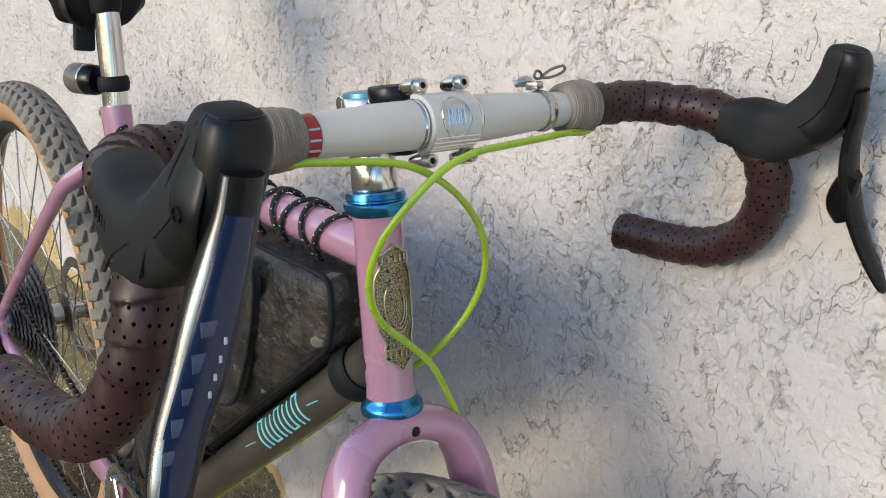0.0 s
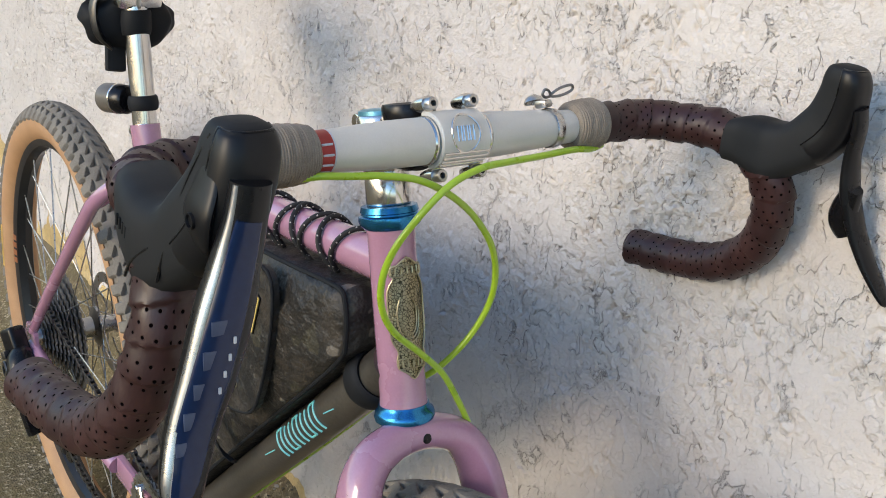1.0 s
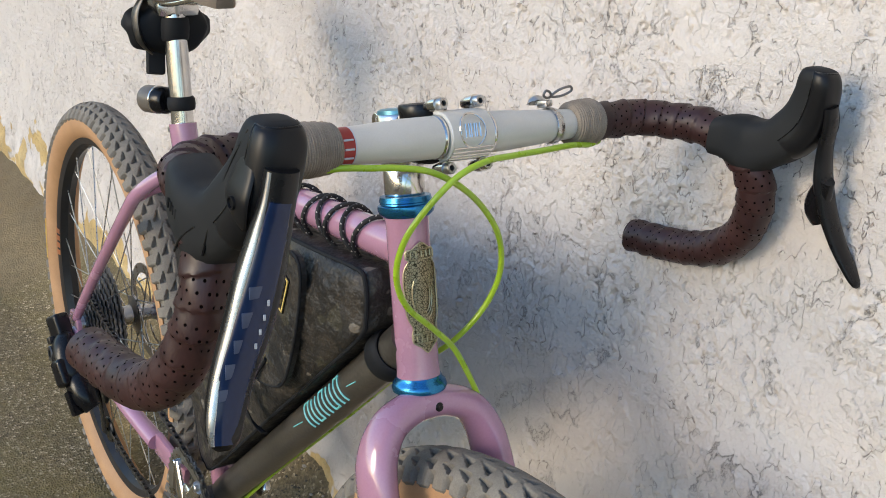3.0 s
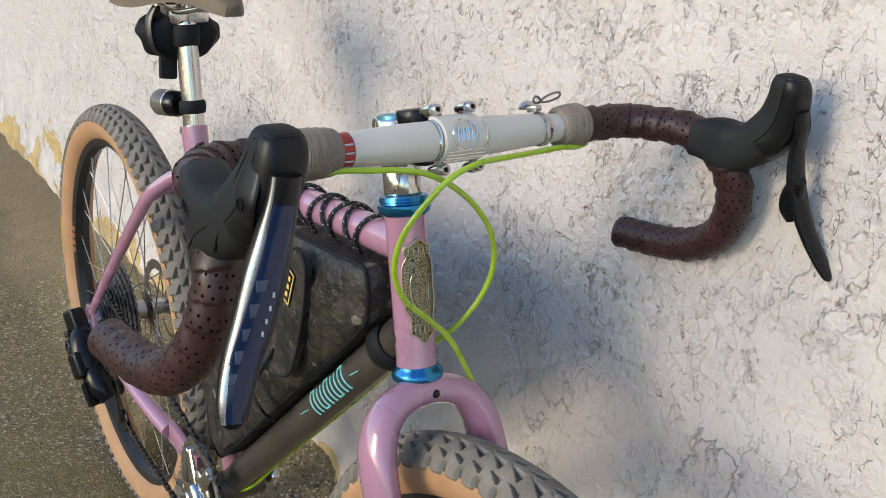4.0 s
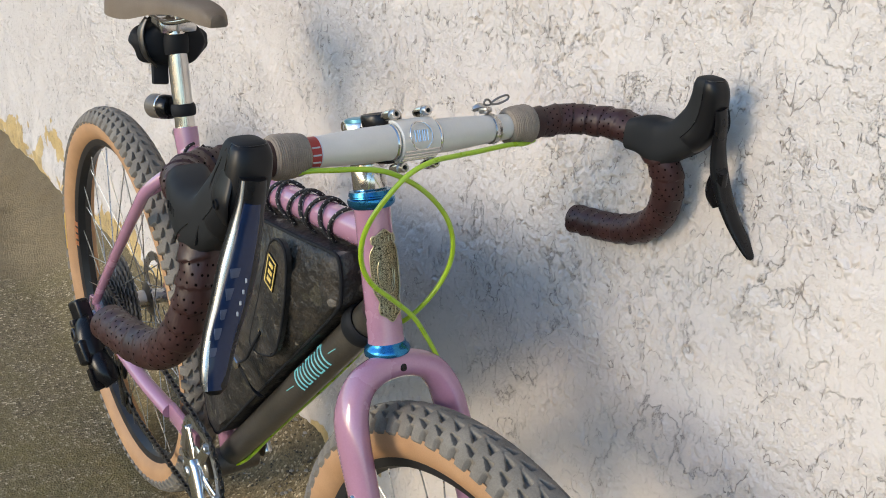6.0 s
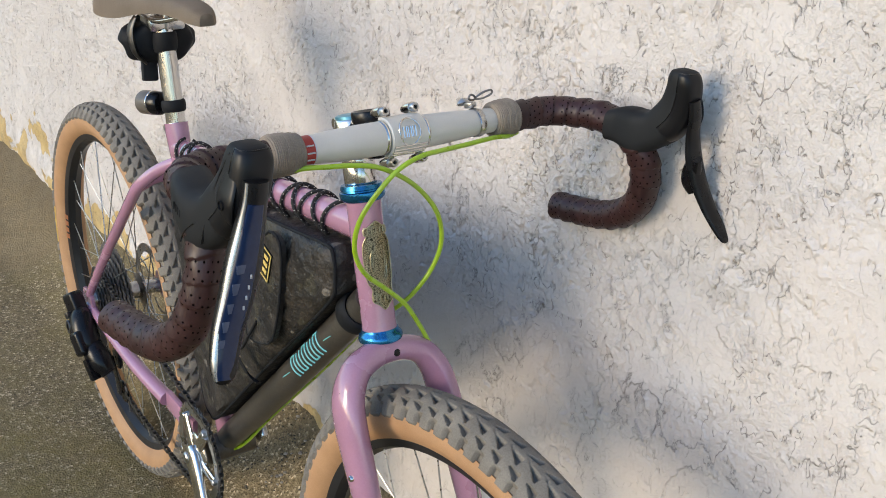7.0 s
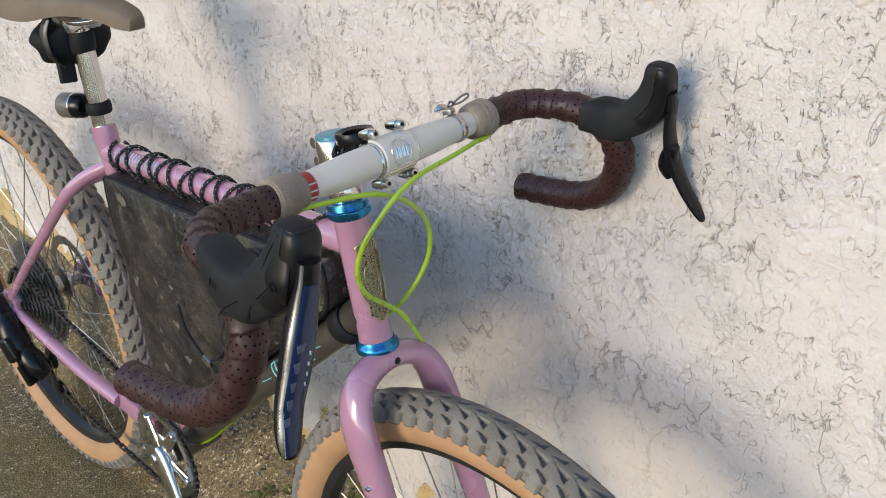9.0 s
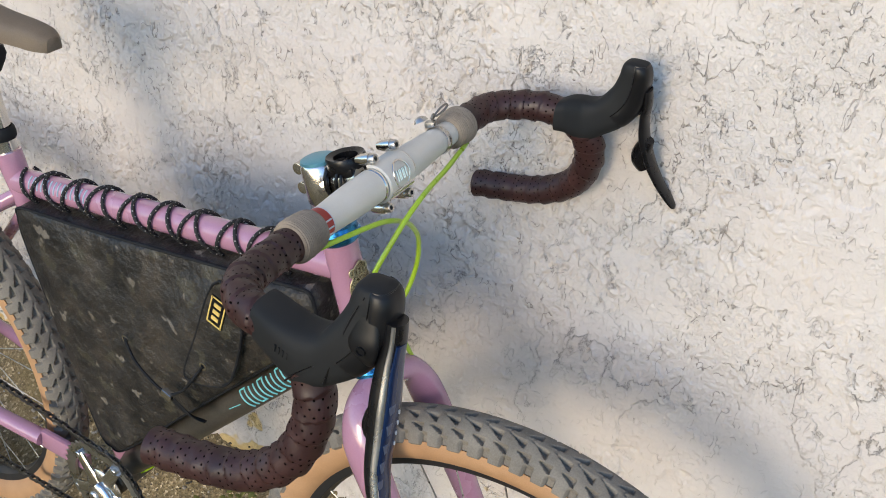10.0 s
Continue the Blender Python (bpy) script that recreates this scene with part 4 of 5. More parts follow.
def build_drive():
    ring_c = BB + V(0, -0.047, 0)
    arm_a = radians(-48)
    crank = new("crankset")
    crank.parent = bicycle
    bm = bmesh.new()
    teeth = 38
    r = teeth * 0.0127 / (2 * math.pi)
    o0, o1, i0, i1 = [], [], [], []
    for j in range(teeth * 2):
        t = 2 * math.pi * j / (teeth * 2)
        rr = r + (0.003 if j % 2 else -0.003)
        d = V(math.cos(t), 0, math.sin(t))
        o0.append(bm.verts.new(ring_c + rr * d - V(0, 0.0012, 0)))
        o1.append(bm.verts.new(ring_c + rr * d + V(0, 0.0012, 0)))
        i0.append(bm.verts.new(ring_c + (r - 0.018) * d - V(0, 0.002, 0)))
        i1.append(bm.verts.new(ring_c + (r - 0.018) * d + V(0, 0.002, 0)))
    m = len(o0)
    for j in range(m):
        k = (j + 1) % m
        for a, b in ((o0, o1), (o1, i1), (i1, i0), (i0, o0)):
            bm.faces.new((a[j], a[k], b[k], b[j]))
    part("chainring", bm, STEEL, crank, "steel chainring", smooth=False)
    part("spider_hub", lathe(ring_c, V(0, -1, 0), [(0.010, 0.010), (0.022, 0.0085), (0.031, 0.006), (0.034, 0.0035), (0.034, 0.0015), (0.010, 0.0)], 48), ALLOY, crank, "polished silver spider")
    for i in range(5):
        a = arm_a + 2 * math.pi * (i + 0.5) / 5
        d = V(math.cos(a), 0, math.sin(a))
        part("spider_arm", sweep([ring_c + d * 0.010 - V(0, 0.006, 0), ring_c + d * 0.035 - V(0, 0.005, 0), ring_c + d * 0.061 - V(0, 0.003, 0)], [0.013, 0.0100, 0.0090], 14, 5, ref=(0, 1, 0), flat=(0.45, 1)), ALLOY, crank)
        part("chainring_bolt", lathe(ring_c + d * 0.061, V(0, -1, 0), [(0.0001, 0.0075), (0.004, 0.0075), (0.005, 0.0065), (0.005, 0.0), (0.0001, 0.0)], 14), STEEL, crank)
    d = V(math.cos(arm_a), 0, math.sin(arm_a))
    s = ring_c - V(0, 0.012, 0)
    part("crank_arm", sweep([s - d * 0.014, s, s + d * 0.04 - V(0, 0.003, 0), s + d * 0.10 - V(0, 0.009, 0), s + d * 0.165 - V(0, 0.013, 0), s + d * 0.182 - V(0, 0.013, 0)],
                            [0.015, 0.0215, 0.0195, 0.0165, 0.0165, 0.012], 20, 6, ref=(0, 1, 0), flat=(0.45, 1.0)), ALLOY, crank, "polished silver crank arm")
    part("crank_bolt", lathe(s - V(0, 0.009, 0), V(0, -1, 0), [(0.0001, 0.003), (0.007, 0.003), (0.009, 0.001), (0.009, -0.004), (0.0001, -0.004)], 20), STEEL, crank)
    s2 = BB + V(0, 0.052, 0)
    part("crank_arm", sweep([s2 + d * 0.01, s2, s2 - d * 0.06 + V(0, 0.006, 0), s2 - d * 0.17 + V(0, 0.012, 0)], [0.012, 0.018, 0.014, 0.013], 16, 6, ref=(0, 1, 0), flat=(0.55, 1)), ALLOY, crank)
    for side, q in ((-1, s + d * 0.172), (1, s2 - d * 0.162 + V(0, 0.012, 0))):
        ped = part("pedal", block(q + V(0.0, side * 0.065, 0), (0.085, 0.09, 0.018), None, 0.006), BLACK, crank, "black flat pedal")
        part("pedal_axle", rod(q + V(0, -side * 0.004, 0), q + V(0, side * 0.03, 0), 0.006, n=12), STEEL, ped)
    # chain: upper run, lower run through the derailleur, round the sprockets
    def link_run(points, name):
        p = spline(points, 60)
        seg = np.linalg.norm(np.diff(p, axis=0), axis=1)
        dist = np.concatenate([[0], np.cumsum(seg)])
        bm = bmesh.new()
        n = int(dist[-1] / 0.0127)
        for i in range(n):
            a = V(*[np.interp(i * 0.0127, dist, p[:, k]) for k in range(3)])
            b = V(*[np.interp((i + 1) * 0.0127, dist, p[:, k]) for k in range(3)])
            off = 0.0031 if i % 2 else 0.0021
            for sgn in (-1, 1):
                m = (a + b) / 2 + V(0, sgn * off, 0)
                t = (b - a) / np.linalg.norm(b - a)
                sweep([m - t * 0.0095, m - t * 0.006, m, m + t * 0.006, m + t * 0.0095], [0.0018, 0.0042, 0.0030, 0.0042, 0.0018], 8, 2, ref=(0, 1, 0), flat=(0.18, 1.0), bm=bm, smooth_path=False)
            rod(a - V(0, 0.0034, 0), a + V(0, 0.0034, 0), 0.0034, n=7, bm=bm)
        part(name, bm, DARK_STEEL, bicycle, "oily dark chain run", smooth=False)
    top_c, top_r = ring_c + V(-0.02, 0, r), REAR + V(0.02, -0.044, 0.049)
    front_arc = [ring_c + r * V(math.cos(a), 0, math.sin(a)) for a in np.radians([100, 60, 20, -20, -60, -95])]
    link_run([REAR + V(-0.048, -0.044, 0.01), REAR + V(-0.02, -0.044, 0.046), top_r] + front_arc + [V(0.30, -0.048, 0.205), V(0.16, -0.048, 0.20), V(0.098, -0.048, 0.212)], "chain")
    # rear derailleur: motor body, battery, parallelogram and cage
    der = new("rear_derailleur")
    der.parent = bicycle
    tilt = frame3((0.55, 0.10, -0.83), (0.4, -0.9, 0))
    part("derailleur_body", sweep([V(0.020, -0.080, 0.336), V(0.030, -0.088, 0.328), V(0.046, -0.091, 0.308), V(0.060, -0.088, 0.292), V(0.066, -0.082, 0.284)], [0.014, 0.0225, 0.0250, 0.0230, 0.015], 20, 5, ref=(0, 1, 0), flat=(0.95, 1.0)), BLACK, der, "black motor body")
    bat = part("battery", block((0.006, -0.090, 0.346), (0.044, 0.030, 0.026), tilt, 0.007, segments=3), BLACK, der)
    part("battery_latch", block((0.014, -0.104, 0.332), (0.012, 0.010, 0.016), tilt, 0.003), DARK_STEEL, bat)
    part("parallelogram", sweep([V(0.058, -0.078, 0.294), V(0.072, -0.084, 0.284), V(0.090, -0.080, 0.268), V(0.104, -0.072, 0.252)], [0.014, 0.0220, 0.0230, 0.015], 18, 5, ref=(0, 1, 0), flat=(0.9, 1.0)), BLACK, der)
    part("motor_cover", block((0.064, -0.104, 0.300), (0.044, 0.026, 0.022), tilt, 0.008, segments=3), BLACK, der)
    part("link_arm", block((0.092, -0.094, 0.262), (0.040, 0.012, 0.026), frame3((0.45, 0.15, -0.88), (0.4, -0.9, 0)), 0.004), BLACK, der)
    part("knuckle_ring", lathe(V(0.030, -0.110, 0.318), V(0, -1, 0), [(0.006, 0.0), (0.0115, 0.0), (0.0125, 0.002), (0.0115, 0.004), (0.006, 0.004)], 20), DARK_STEEL, der)
    part("pivot_bolt", lathe(V(0.040, -0.108, 0.298), V(0, -1, 0), [(0.0001, 0.003), (0.006, 0.003), (0.0085, 0.001), (0.0085, -0.01), (0.0001, -0.01)], 20), STEEL, der)
    part("cage_plate", sweep([V(0.075, -0.058, 0.268), V(0.088, -0.056, 0.235), V(0.098, -0.056, 0.200)], [0.015, 0.012, 0.014], 12, 5, ref=(0, 1, 0), flat=(0.14, 1)), BLACK, der)
    for q in (V(0.078, -0.048, 0.262), V(0.098, -0.048, 0.203)):
        part("jockey_wheel", lathe(q, V(0, 1, 0), [(0.004, -0.003), (0.019, -0.0025), (0.021, 0), (0.019, 0.0025), (0.004, 0.003)], 24), BLACK, der)


def build_cockpit():
    stem = new("stem")
    stem.parent = bicycle
    top = HT_TOP + STEER * 0.0175
    sc = top + STEER * 0.046
    part("steerer_spacer", lathe(top, STEER, [(0.010, 0), (0.0165, 0), (0.0170, 0.001), (0.0170, 0.020), (0.0165, 0.021), (0.0170, 0.022), (0.0170, 0.0275), (0.0165, 0.0285), (0.010, 0.0285)], 40), ALLOY, stem, "polished silver spacer")
    part("steerer_clamp", sweep([sc - STEER * 0.0205, sc - STEER * 0.018, sc + STEER * 0.018, sc + STEER * 0.0205], [0.0175, 0.0195, 0.0195, 0.0175], 40, smooth_path=False), ALLOY, stem, "polished silver steerer clamp")
    part("top_cap", lathe(sc + STEER * 0.0203, STEER, [(0.0001, 0.004), (0.0150, 0.0042), (0.0178, 0.0030), (0.0180, 0.0), (0.0001, 0.0)], 44), TEAL_CAP, stem, "pale blue anodised top cap")
    body = CLAMP - V(0.018, 0, 0.006)
    part("stem_body", sweep([sc + V(0.008, 0, 0.001), sc * 0.55 + body * 0.45, body], [0.0180, 0.0150, 0.0185], 28, 6, ref=(0, 1, 0), flat=[(1, 1), (1, 1), (1.15, 1.0)]), ALLOY, stem, "polished silver stem body")
    for z in (-0.010, 0.010):
        part("pinch_bolt", rod(sc + STEER * z + V(-0.020, -0.012, 0), sc + STEER * z + V(-0.020, 0.012, 0), 0.0062, n=16, ends=0.001), ALLOY, stem)
    fn = V(0.925, 0.034, 0.38)
    fup = V(-0.38, 0, 0.925)
    # faceplate: a curved shell round the bar with ribs below and an engraved disc
    bm = bmesh.new()
    arcs = [radians(98) * k / 12 for k in range(-12, 13)]
    section = [(0.0196, a) for a in arcs] + [(0.0167, a) for a in arcs[::-1]]
    cuts = []
    for w, inset in ((-0.0135, 0.0008), (-0.0127, 0.0), (0.0267, 0.0), (0.0275, 0.0008)):
        cuts.append([bm.verts.new(CLAMP + BAR_B * w + (r - inset * (r > 0.018)) * (math.cos(a) * fn + math.sin(a) * fup)) for r, a in section])
    for lo, hi in zip(cuts[:-1], cuts[1:]):
        for k in range(len(section)):
            q = (k + 1) % len(section)
            bm.faces.new((lo[k], lo[q], hi[q], hi[k]))
    bm.faces.new(cuts[0])
    bm.faces.new(cuts[-1])
    plate = part("faceplate", bm, SATIN, stem, "satin silver handlebar clamp faceplate")
    for k in range(4):
        a = radians(-34 - k * 11)
        q = CLAMP + 0.0196 * (math.cos(a) * fn + math.sin(a) * fup)
        part("rib", sweep([q - BAR_B * 0.012, q + BAR_B * 0.026], 0.0010, 8, smooth_path=False), ALLOY, plate)
    ec = CLAMP + BAR_B * 0.006 + fn * 0.0196 + fup * 0.002
    part("emblem_rim", sweep([ec + 0.0118 * (math.cos(a) * BAR_B + math.sin(a) * fup * 1.1) - fn * (0.0034 * math.sin(a) ** 2) for a in np.linspace(0, 2 * math.pi, 33)[:-1]], 0.0008, 8, 2, True), ALLOY, plate, "raised round emblem rim")
    for k in (-1, 0, 1):
        for w in (-0.004, 0.004):
            q = ec + BAR_B * (k * 0.0052)
            part("emblem_bar", sweep([q + BAR_B * 0.0016 - fup * 0.0052 - fn * 0.0004, q + BAR_B * 0.0016 + fup * 0.0052 - fn * 0.0004], 0.0009, 6, smooth_path=False) if w < 0 else sweep([q - BAR_B * 0.0016 - fup * 0.0052 - fn * 0.0004, q - BAR_B * 0.0016 + fup * 0.0052 - fn * 0.0004], 0.0009, 6, smooth_path=False), ALLOY, plate)
    for lat in (-0.0105, 0.0245):
        for s in (-1, 1):
            q = CLAMP + BAR_B * lat + fup * (s * 0.0245)
            bolt = part("clamp_bolt", lathe(q + fn * 0.003, fn, [(0.0022, 0.0030), (0.0022, 0.0058), (0.0040, 0.0060), (0.0046, 0.0050), (0.0046, 0.0), (0.0001, 0.0)], 20, closed_profile=False), STEEL, stem, "steel socket-head bolt")
            part("socket", lathe(q + fn * 0.0065, fn, [(0.0001, 0.0), (0.0022, 0.0)], 6, closed_profile=False), BLACK, bolt)
            part("bolt_ear", sweep([q - fn * 0.013, q - fn * 0.006, q + fn * 0.003], [0.0040, 0.0054, 0.0058], 16, 4), ALLOY, stem)
    # black mount held on the stem by rubber bands
    mount = tagged(new("stem_mount"), "black rubber computer mount banded onto the stem", "mount")
    mount.matrix_world = LEAN
    mc = V(0.828, 0.002, 0.9215)
    part("mount_ring", lathe(mc - V(0, 0, 0.004), STEER, [(0.012, 0), (0.0185, 0), (0.0195, 0.002), (0.0195, 0.010), (0.0185, 0.012), (0.012, 0.010)], 40), BLACK, mount)
    part("mount_base", block(mc - V(0, 0, 0.006), (0.034, 0.030, 0.010), frame3(V(0.959, 0, 0.284), STEER), 0.003), BLACK, mount)
    for k, lat in enumerate((-0.011, -0.002, 0.006, 0.011)):
        cc = sc * 0.5 + body * 0.5 + V(lat, 0, lat * 0.28)
        part("rubber_band", sweep([cc + 0.0195 * (math.cos(a) * V(0, 1, 0) + math.sin(a) * V(-0.284, 0, 0.959)) + V(0.006, 0, 0) * math.cos(a) * (1 if k % 2 else -1) for a in np.linspace(0, 2 * math.pi, 25)[:-1]], 0.0018, 8, 2, True), BLACK, mount)
    # bar
    bar = new("handlebar")
    bar.parent = bicycle
    lats = [-0.118, -0.105, -0.088, -0.055, -0.032, 0.032, 0.055, 0.088, 0.105, 0.122]
    rr = [0.0125, 0.0130, 0.0140, 0.0158, 0.0162, 0.0162, 0.0158, 0.0140, 0.0130, 0.0125]
    part("bar_centre", sweep([at_bar(l, 0, 0) for l in lats], rr, 32, 5), SATIN, bar, "satin silver bulged bar centre")
    for s in (-1, 1):
        part("bar_groove", sweep([at_bar(0.007 + s * 0.0232 + d, 0, 0) for d in (-0.002, 0, 0.002)], [0.0163, 0.0172, 0.0163], 32, 3), ALLOY, bar)
    part("red_band", sweep([at_bar(-0.1055, 0, 0), at_bar(-0.0948, 0, 0)], [0.0134, 0.0141], 32, smooth_path=False), RED, bar, "red printed band with pale marks")
    part("band_edge", sweep([at_bar(-0.0949, 0, 0), at_bar(-0.0938, 0, 0)], [0.01415, 0.01422], 32, smooth_path=False), MARK_PALE, bar, "pale edge of the printed band")
    for k in range(5):
        a = radians(-75 + k * 28)
        q0, q1 = at_bar(-0.1035, 0, 0), at_bar(-0.0960, 0, 0)
        dd = math.cos(a) * BAR_F + math.sin(a) * UP
        part("pale_mark", sweep([q0 + dd * 0.0139, q1 + dd * 0.0141], 0.0008, 6, smooth_path=False), MARK_PALE, bar)
    curve = [(0.128, 0, 0), (0.165, 0, 0), (0.196, 0.006, 0.002), (0.217, 0.030, 0.004), (0.226, 0.062, 0.006), (0.233, 0.090, -0.004), (0.241, 0.104, -0.026), (0.249, 0.105, -0.056), (0.257, 0.091, -0.090), (0.262, 0.062, -0.116), (0.265, 0.022, -0.131), (0.266, -0.045, -0.143)]
    for s, nm in ((-1, "right"), (1, "left")):
        wider = (0, 0, 0.009, 0.012, 0.011, 0.009, 0.005, 0.003, 0.002, 0.002, 0.003, 0.004) if s < 0 else (0,) * 12
        lift = np.interp(range(12), (0, 5, 9, 11), (0, 0, s * 0.006, s * 0.006))
        tail = 0.0 if s < 0 else 0.008
        pts = [at_bar(q[0] + w, q[1] + (tail if q[1] < 0 else 0.0), q[2] + z, s) for q, w, z in zip(curve, wider, lift)]

        def wrap(sd, a, s=s):
            t = ((sd / 0.0185) + s * a / (2 * math.pi)) % 1.0
            return 0.0015 * t - 0.0006 + 0.0004 * math.sin(sd * 260 + 3 * a)
        tape = part("bar_tape", sweep(pts, [0.0155] * 4 + [0.0160] * 8, 36, 22, relief=wrap), TAPE, bicycle, "brown perforated leather bar tape")
        e = pts[-1]
        back = pts[-1] - pts[-2]
        back /= np.linalg.norm(back)
        part("bar_plug", lathe(e - back * 0.001, back, [(0.0001, 0.004), (0.010, 0.0038), (0.0146, 0.0022), (0.0156, -0.003), (0.0001, -0.003)], 32), PLUG, tape, "scuffed tan end plug")
        def strands(sd, a):
            return 0.0009 * abs(math.sin(sd * math.pi / 0.0019 + a * 0.5)) + 0.0002 * math.sin(sd * 900 + 2 * a)
        lo, ln = (0.1048, 0.0342) if s < 0 else (0.119, 0.029)
        steps = ((0.0, 0.0145), (0.08, 0.0170), (0.32, 0.0184), (0.70, 0.0192), (0.92, 0.0186), (1.0, 0.0160))
        part("twine_binding", sweep([at_bar(lo + ln * f, 0, 0, s) for f, r in steps], [r for f, r in steps], 36, 26, relief=strands), TWINE, bicycle, "wound beige waxed twine")
        brake_lever(s)
    # green hoses
    a_run = [at_bar(0.150, 0.008, -0.015), at_bar(0.132, 0.014, -0.0148), at_bar(0.108, 0.0205, -0.0110), V(0.893, 0.072, 0.904), V(0.900, 0.037, 0.906), V(0.906, 0.010, 0.907), V(0.908, -0.016, 0.899), V(0.904, -0.036, 0.878), V(0.897, -0.049, 0.853), V(0.892, -0.053, 0.829), V(0.889, -0.049, 0.806),
             V(0.887, -0.036, 0.784), V(0.885, -0.011, 0.761), V(0.882, 0.014, 0.736), V(0.879, 0.034, 0.706), V(0.878, 0.050, 0.677), V(0.886, 0.066, 0.640), V(0.93, 0.082, 0.54), V(0.98, 0.075, 0.43)]
    under = V(0.731, 0, -0.683) * 0.0162
    b_run = [at_bar(0.120, 0.010, -0.013, -1), V(0.886, -0.102, 0.908), V(0.890, -0.082, 0.907), V(0.895, -0.059, 0.906), V(0.898, -0.034, 0.901), V(0.896, -0.006, 0.886), V(0.888, 0.022, 0.864), V(0.880, 0.047, 0.836), V(0.873, 0.061, 0.809), V(0.868, 0.065, 0.783),
             V(0.864, 0.058, 0.758), V(0.858, 0.045, 0.735), V(0.848, 0.030, 0.714), V(0.832, 0.012, 0.695), V(0.808, 0.006, 0.691) + under, V(0.70, 0.0125, 0.576) + under, V(0.55, 0.0125, 0.4155) + under, V(0.46, 0.004, 0.312) + under, V(0.42, -0.02, 0.268)]
    part("brake_hose", sweep(a_run, 0.0025, 14, 10), HOSE, bicycle, "bright lime green brake hose")
    part("brake_hose", sweep(b_run, 0.0025, 14, 10), HOSE, bicycle, "bright lime green brake hose")


def brake_lever(s):
    """Hood, lever blade and shift paddle of one side."""
    lev = new("brake_lever")
    lev.parent = bicycle
    lev["label"] = "black hooded brake lever with a polished blade" if s < 0 else "black hooded brake lever with a black blade"
    # hood: lofted sections from the bar to the horn; (lat, ahead, up of its middle, half width, half height, tilt)
    dh = 0.001 if s < 0 else 0.006
    lats = (0.2310, 0.2365, 0.2400, 0.2405, 0.2390, 0.2370, 0.2345, 0.2310, 0.2290, 0.2285, 0.2285) if s < 0 else (0.2220, 0.2275, 0.2330, 0.2375, 0.2400, 0.2410, 0.2410, 0.2390, 0.2370, 0.2360, 0.2360)
    shape = [(0.049, 0.0055, 0.0178, 0.0180, 0), (0.066, 0.0050, 0.0192, 0.0198, 3), (0.084, 0.001, 0.0196, 0.0236, 5), (0.100, -0.002, 0.0196, 0.0255, 8), (0.116, 0.005, 0.0180, 0.0215, 16),
             (0.131, 0.018 + dh * 0.3, 0.0172, 0.0215, 38), (0.141, 0.033 + dh * 0.6, 0.0162, 0.0205, 60), (0.146, 0.050 + dh, 0.0158, 0.0178, 76), (0.147, 0.0630 + dh, 0.0150, 0.0158, 86), (0.1465, 0.0708 + dh, 0.0118, 0.0125, 91), (0.1465, 0.0732 + dh, 0.0062, 0.0066, 92)]
    lift = (0.0,) * 11 if s < 0 else (0.0, 0.0015, 0.003, 0.004, 0.0035, 0.002, 0.0005, 0.0, 0.0, 0.0, 0.0)
    slim = (1.0,) * 11 if s < 0 else (0.92, 0.95, 0.92, 0.90, 0.92, 0.92, 0.91, 0.91, 0.92, 0.92, 0.92)
    later = (0.0,) * 11 if s < 0 else (0.027, 0.019, 0.010, 0.003, 0.0, 0.0, 0.0, 0.0, 0.0, 0.0, 0.0)
    secs = [(la, sh[0] + ah, sh[1] + up, sh[2] * k, sh[3] * k, sh[4]) for la, sh, up, k, ah in zip(lats, shape, lift, slim, later)]
    rows = spline(np.array(secs, float), 5)
    bm = bmesh.new()
    rings = []
    n = 28
    for lat, ah, up, hw, hh, tilt in rows:
        t = radians(tilt)
        d1 = BAR_B * s
        d2 = -math.sin(t) * BAR_F + math.cos(t) * UP
        o = at_bar(lat, ah, up, s)
        ring = []
        for k in range(n):
            a = 2 * math.pi * k / n
            ca, sa = math.cos(a), math.sin(a)
            pw = 3.6
            sq = 1.0 / (abs(ca) ** pw + abs(sa) ** pw) ** (1 / pw)
            ring.append(bm.verts.new(o + d1 * hw * ca * sq + d2 * hh * sa * sq))
        rings.append(ring)
    for i in range(len(rings) - 1):
        for k in range(n):
            q = (k + 1) % n
            bm.faces.new((rings[i][k], rings[i][q], rings[i + 1][q], rings[i + 1][k]))
    bm.faces.new(rings[0])
    bm.faces.new(rings[-1])
    hood = part("hood", bm, HOOD, lev, "dull black rubber hood")
    # grip line and ribs pressed into the outer face
    out = lats[3] - 0.2405
    for k in range(4):
        q = at_bar(0.2600 + out, 0.080 + k * 0.0035, 0.004 - k * 0.001, s)
        part("grip_rib", sweep([q, q + UP * 0.006 + BAR_F * 0.001], 0.0007, 6, smooth_path=False), HOOD, hood)
    part("hood_seam", sweep([at_bar(lats[4] + 0.0178, 0.120, -0.010, s), at_bar(lats[5] + 0.0178, 0.125, 0.008, s), at_bar(lats[6] + 0.0168, 0.131, 0.030, s), at_bar(lats[7] + 0.0160, 0.137, 0.050, s), at_bar(lats[8] + 0.0130, 0.145, 0.068, s)], 0.0009, 6, 6), BLACK, hood)
    part("hood_crease", sweep([at_bar(lats[2] + 0.0196, 0.088, -0.020, s), at_bar(lats[3] + 0.0194, 0.098, -0.008, s), at_bar(lats[4] + 0.0182, 0.112, 0.004, s)], 0.0009, 6, 6), BLACK, hood)
    # smooth cap let into the front of the horn
    bm = bmesh.new()
    cap = []
